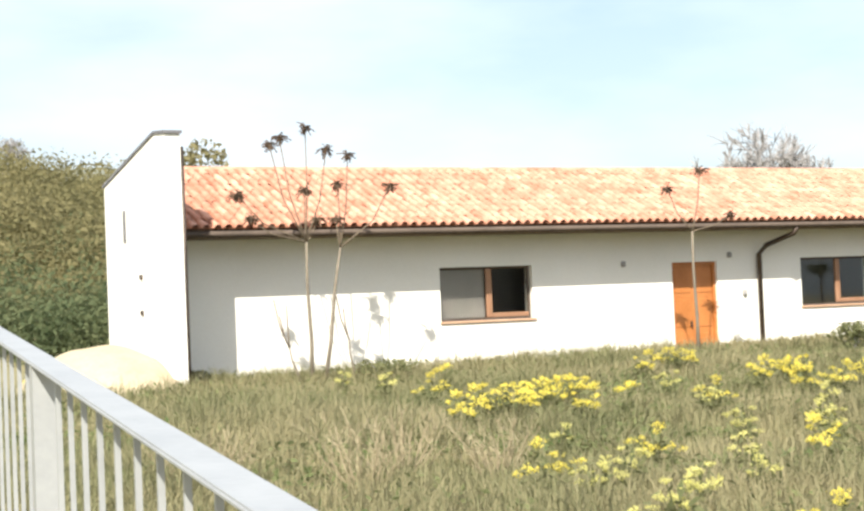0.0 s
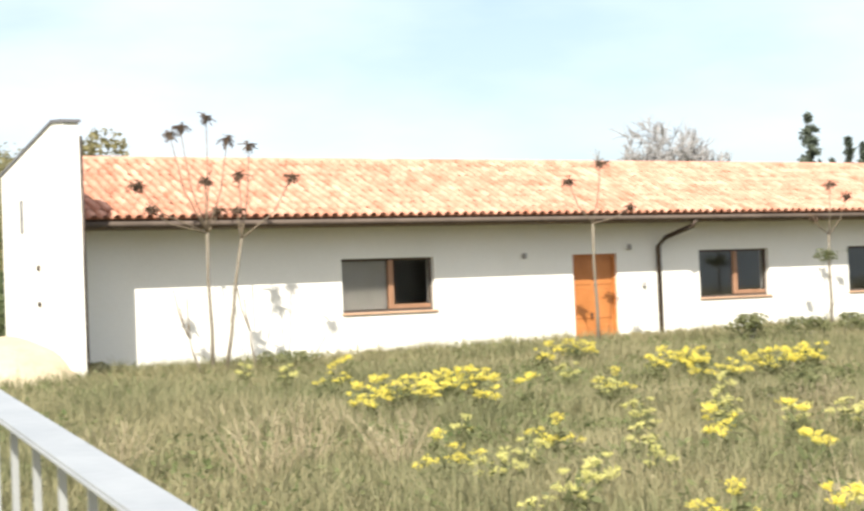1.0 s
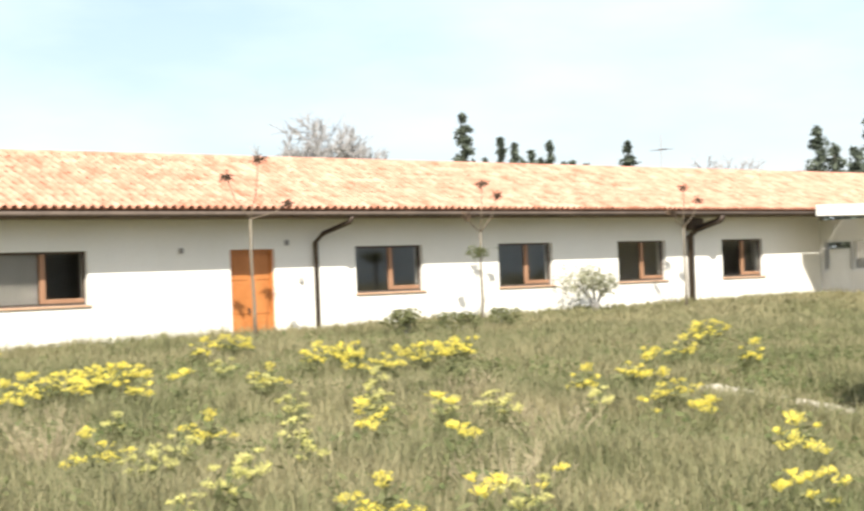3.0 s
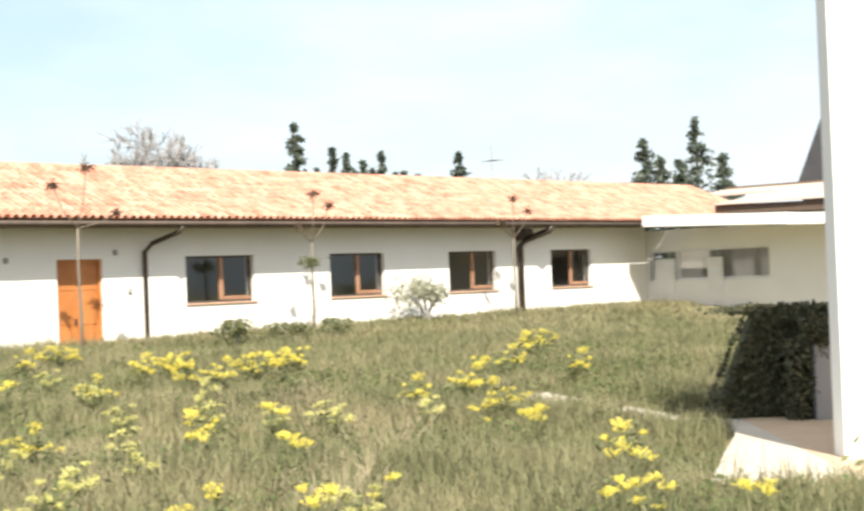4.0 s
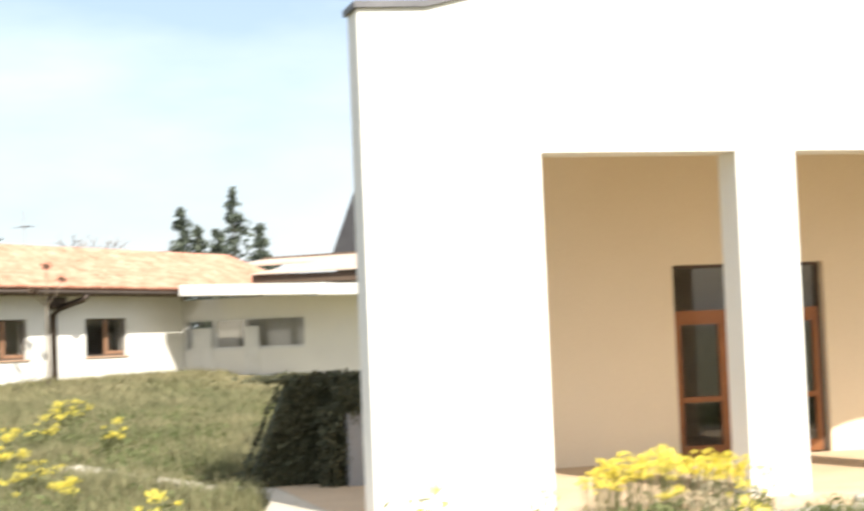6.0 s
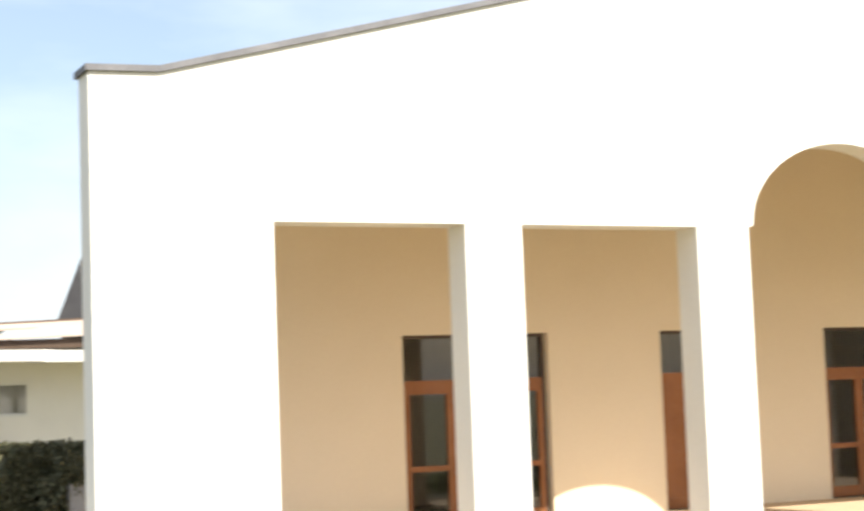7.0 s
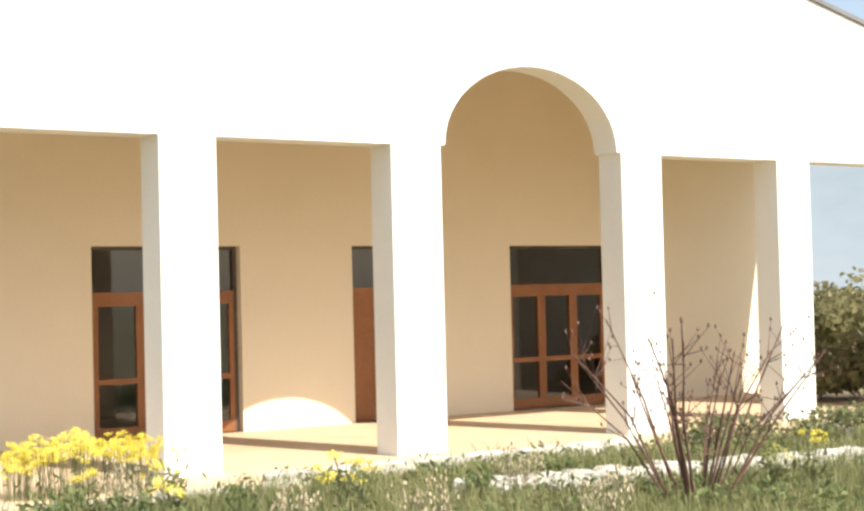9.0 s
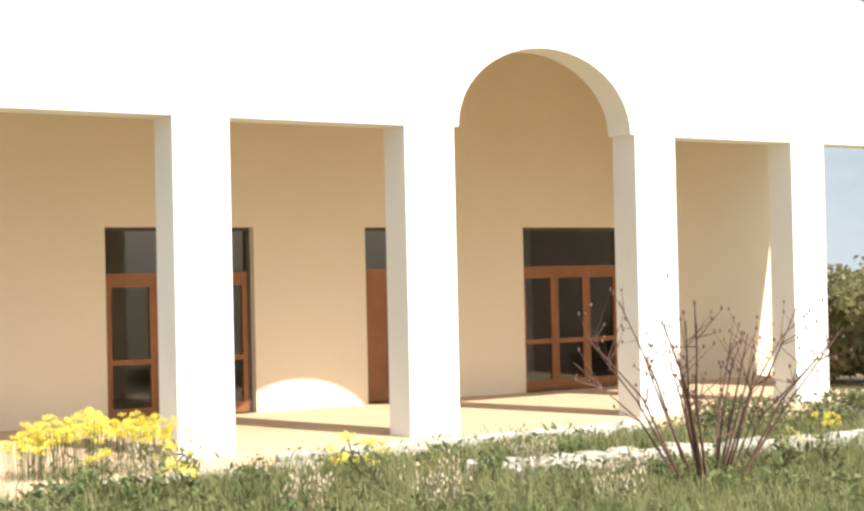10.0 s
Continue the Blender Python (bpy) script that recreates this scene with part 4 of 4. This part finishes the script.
slope_scrub()
for i, (az, r, w, h) in enumerate(((97.0, 36, 3.0, 1.6), (98.6, 38, 3.4, 1.8), (100.2, 35, 3.0, 1.6), (101.6, 40, 4, 2.2), (95.6, 40, 3.0, 1.6), (99.3, 30, 2.2, 1.2), (97.6, 29, 2.2, 1.1))):
    leafy_shrub("leafy_bush", r * math.sin(radians(az)), r * math.cos(radians(az)), w, h * 1.1, 1900, .09, "scrub", "olive-green bush beyond the portico", 140 + i)


def ridge(name, az0, az1, dist, heights, mat, label):
    n = 60
    v, f = [], []
    for i in range(n + 1):
        az = radians(az0 + (az1 - az0) * i / n)
        u = i / n
        h = heights(u) + dist * .006 * noise.noise((u * 9, dist, 0)) + dist * .002 * noise.noise((u * 40, dist, 3))
        for k, (r, z) in enumerate(((dist * .8, -2), (dist, h), (dist * 1.2, -2))):
            v.append((r * math.sin(az), r * math.cos(az), z))
    for i in range(n):
        for k in range(2):
            f.append((i * 3 + k, i * 3 + k + 1, i * 3 + k + 4, i * 3 + k + 3))
    ob = new(name, mesh_arrays(name, np.array(v), np.array(f), mat, 4))
    tagged(ob, label, "hill", kind="structure")


ridge("backdrop_hill", 2, 26, 700, lambda u: 64 * math.sin(math.pi * min(1, max(0, u))) ** .35 + 4, "far_hill", "pale distant hill behind the slope")
ridge("backdrop_mountain", 88, 150, 2200, lambda u: 340 * math.sin(math.pi * u) ** .5, "mountain", "distant mountain with blue-grey haze painted into its colour")


# ================= small things =================
def antenna():
    x, y = 40.7, 33.85
    ob = thing("roof_antenna", pose(x, y, RIDGE_Z - .05, 0, 0, 20), "thin grey television antenna on the roof ridge", "antenna")
    part("mast", tube(bmesh.new(), [(0, 0, 0), (0, 0, 1.25)], .018, 6), "grey_twig", ob)
    part("boom", tube(bmesh.new(), [(-.4, 0, .72), (.5, 0, .8)], .014, 5), "metal_dark", ob)
    for i in range(7):
        t = -.38 + i * .14
        part("element", tube(bmesh.new(), [(t, -.25, .74 + t * .09), (t, .25, .74 + t * .09)], .007, 4), "metal_dark", ob)


antenna()


def sand_bank():
    bm = bmesh.new()
    bmesh.ops.create_grid(bm, x_segments=26, y_segments=20, size=1)
    for v in bm.verts:
        r2 = v.co.x ** 2 + v.co.y ** 2
        v.co = Vector((v.co.x * 1.65, v.co.y * 2.8, max(0, 1 - r2) ** .8 * .95 + .06 * noise.noise(v.co * 3) - .06))
    ob = link("sand_bank", bm, "sand", None, "", True)
    ob.location = (8.4, 31.2, gz(8.4, 31.2))
    tagged(ob, "pale sandy bank at the foot of the gable wall", "sand bank")


sand_bank()


def stone_border():
    rng = random.Random(9)
    bm = bmesh.new()
    box(bm, -.5, .5, -.5, .5, -.5, .5, bevel=.16)
    for v in bm.verts:
        v.co += Vector((rng.uniform(-.06, .06), rng.uniform(-.06, .06), rng.uniform(-.05, .05)))
    me = bpy.data.meshes.new("stone")
    bm.to_mesh(me)
    bm.free()
    me.materials.append(M["stone"])
    border = thing("stone_border", PM @ pose(13, 12.5, 0), "pale rough limestone edging along the grass", "border")
    for row in range(5):
        s_ = 9.9
        while s_ < 19:
            w = rng.uniform(.25, .5)
            d_ = 11.95 + row * .24 - (s_ - 13) * .16
            x, y = to_portico(s_, d_)
            ob = new("stone", me)
            ob.parent = border
            ob.matrix_local = pose(s_ - 13, d_ - 12.5, gz(x, y) + .03, rng.uniform(-6, 6), rng.uniform(-6, 6), rng.uniform(0, 360)) @ Matrix.Diagonal((w, rng.uniform(.2, .3), rng.uniform(.12, .22), 1))
            s_ += w * .95
    kerb = thing("stone_kerb", PM @ pose(9, 15.9, 0), "pale low stone kerb before the portico", "kerb")
    s_ = 6.0
    while s_ < 14.5:
        w = rng.uniform(.5, .8)
        ob = new("kerb_stone", me)
        ob.parent = kerb
        ob.matrix_local = pose(s_ - 9 + w / 2, -1.0 if s_ < 8.6 else -.1, -.03, 0, 0, rng.uniform(-2, 2)) @ Matrix.Diagonal((w, .22, .2, 1))
        s_ += w + .02


stone_border()


# ================= roof tiles =================
def roof_tiles():
    roof = next(o for o in long_building.children if o.name.startswith("roof_deck"))
    e, r = Vector((0, EAVE_Y - LY, EAVE_Z)), Vector((0, RIDGE_Y - LY, RIDGE_Z))
    along = (r - e).normalized()
    normal = Vector((0, -along.z, along.y))
    rows, step, pitch = 10, (r - e).length / 10, .225
    seg = 5

    def shape(w0, w1, length, flip=1):
        v, f = [], []
        for t, w in ((0, w0), (length, w1)):
            for k in range(seg + 1):
                a = math.pi * k / seg
                v.append((-math.cos(a) * w / 2, t, flip * math.sin(a) * w * .52))
        for k in range(seg):
            f.append((k, k + 1, k + seg + 2, k + seg + 1))
        return np.array(v), f

    v0, f0 = shape(.162, .146, step + .07)
    me = bpy.data.meshes.new("roof_tile")
    me.from_pydata([tuple(p) for p in v0], [], f0)
    me.materials.append(M["tile"])
    rng = random.Random(4)
    basis = Matrix((Vector((1, 0, 0)), along, normal)).transposed().to_4x4()
    cols = int((LX1 - LX0 + 7.0 - .36) / pitch)
    rest_v, rest_f, k = [], [], 0
    for c in range(cols):
        for row in range(rows if c > 2 else 6):
            p = e + along * (row * step - .07) + normal * (.035 + rng.uniform(-.006, .006)) + Vector((.44 + c * pitch + rng.uniform(-.012, .012), 0, 0))
            m = Matrix.Translation(p) @ basis @ pose(0, 0, 0, -.6, rng.uniform(-3, 3), rng.uniform(-2, 2))
            if c < 30:
                ob = new("roof_tile", me)
                ob.parent = roof
                ob.matrix_local = m
            else:
                a = np.array(m)
                rest_v.append(v0 @ a[:3, :3].T + a[:3, 3])
                rest_f.append(np.array(f0) + k)
                k += len(v0)
    rest = new("roof_tiles", mesh_arrays("roof_tiles", np.concatenate(rest_v), np.concatenate(rest_f), "tile_rest", 4))
    rest.parent = roof
    tagged(rest, "rows of mottled terracotta barrel tiles", kind="stuff")
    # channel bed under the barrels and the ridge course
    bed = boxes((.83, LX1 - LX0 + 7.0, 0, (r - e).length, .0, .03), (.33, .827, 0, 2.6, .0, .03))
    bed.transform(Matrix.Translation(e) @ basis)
    part("channel_bed", bed, "shaded_channel_tile", roof)
    bm = bmesh.new()
    for i in range(int((LX1 - LX0 + 6.0) / .4)):
        x = .85 + i * .4
        tube(bm, [(x, r.y, r.z + .03), (x + .43, r.y, r.z + .045)], [.1, .085], 8)
    part("ridge_tiles", bm, "tile_rest", roof)


roof_tiles()
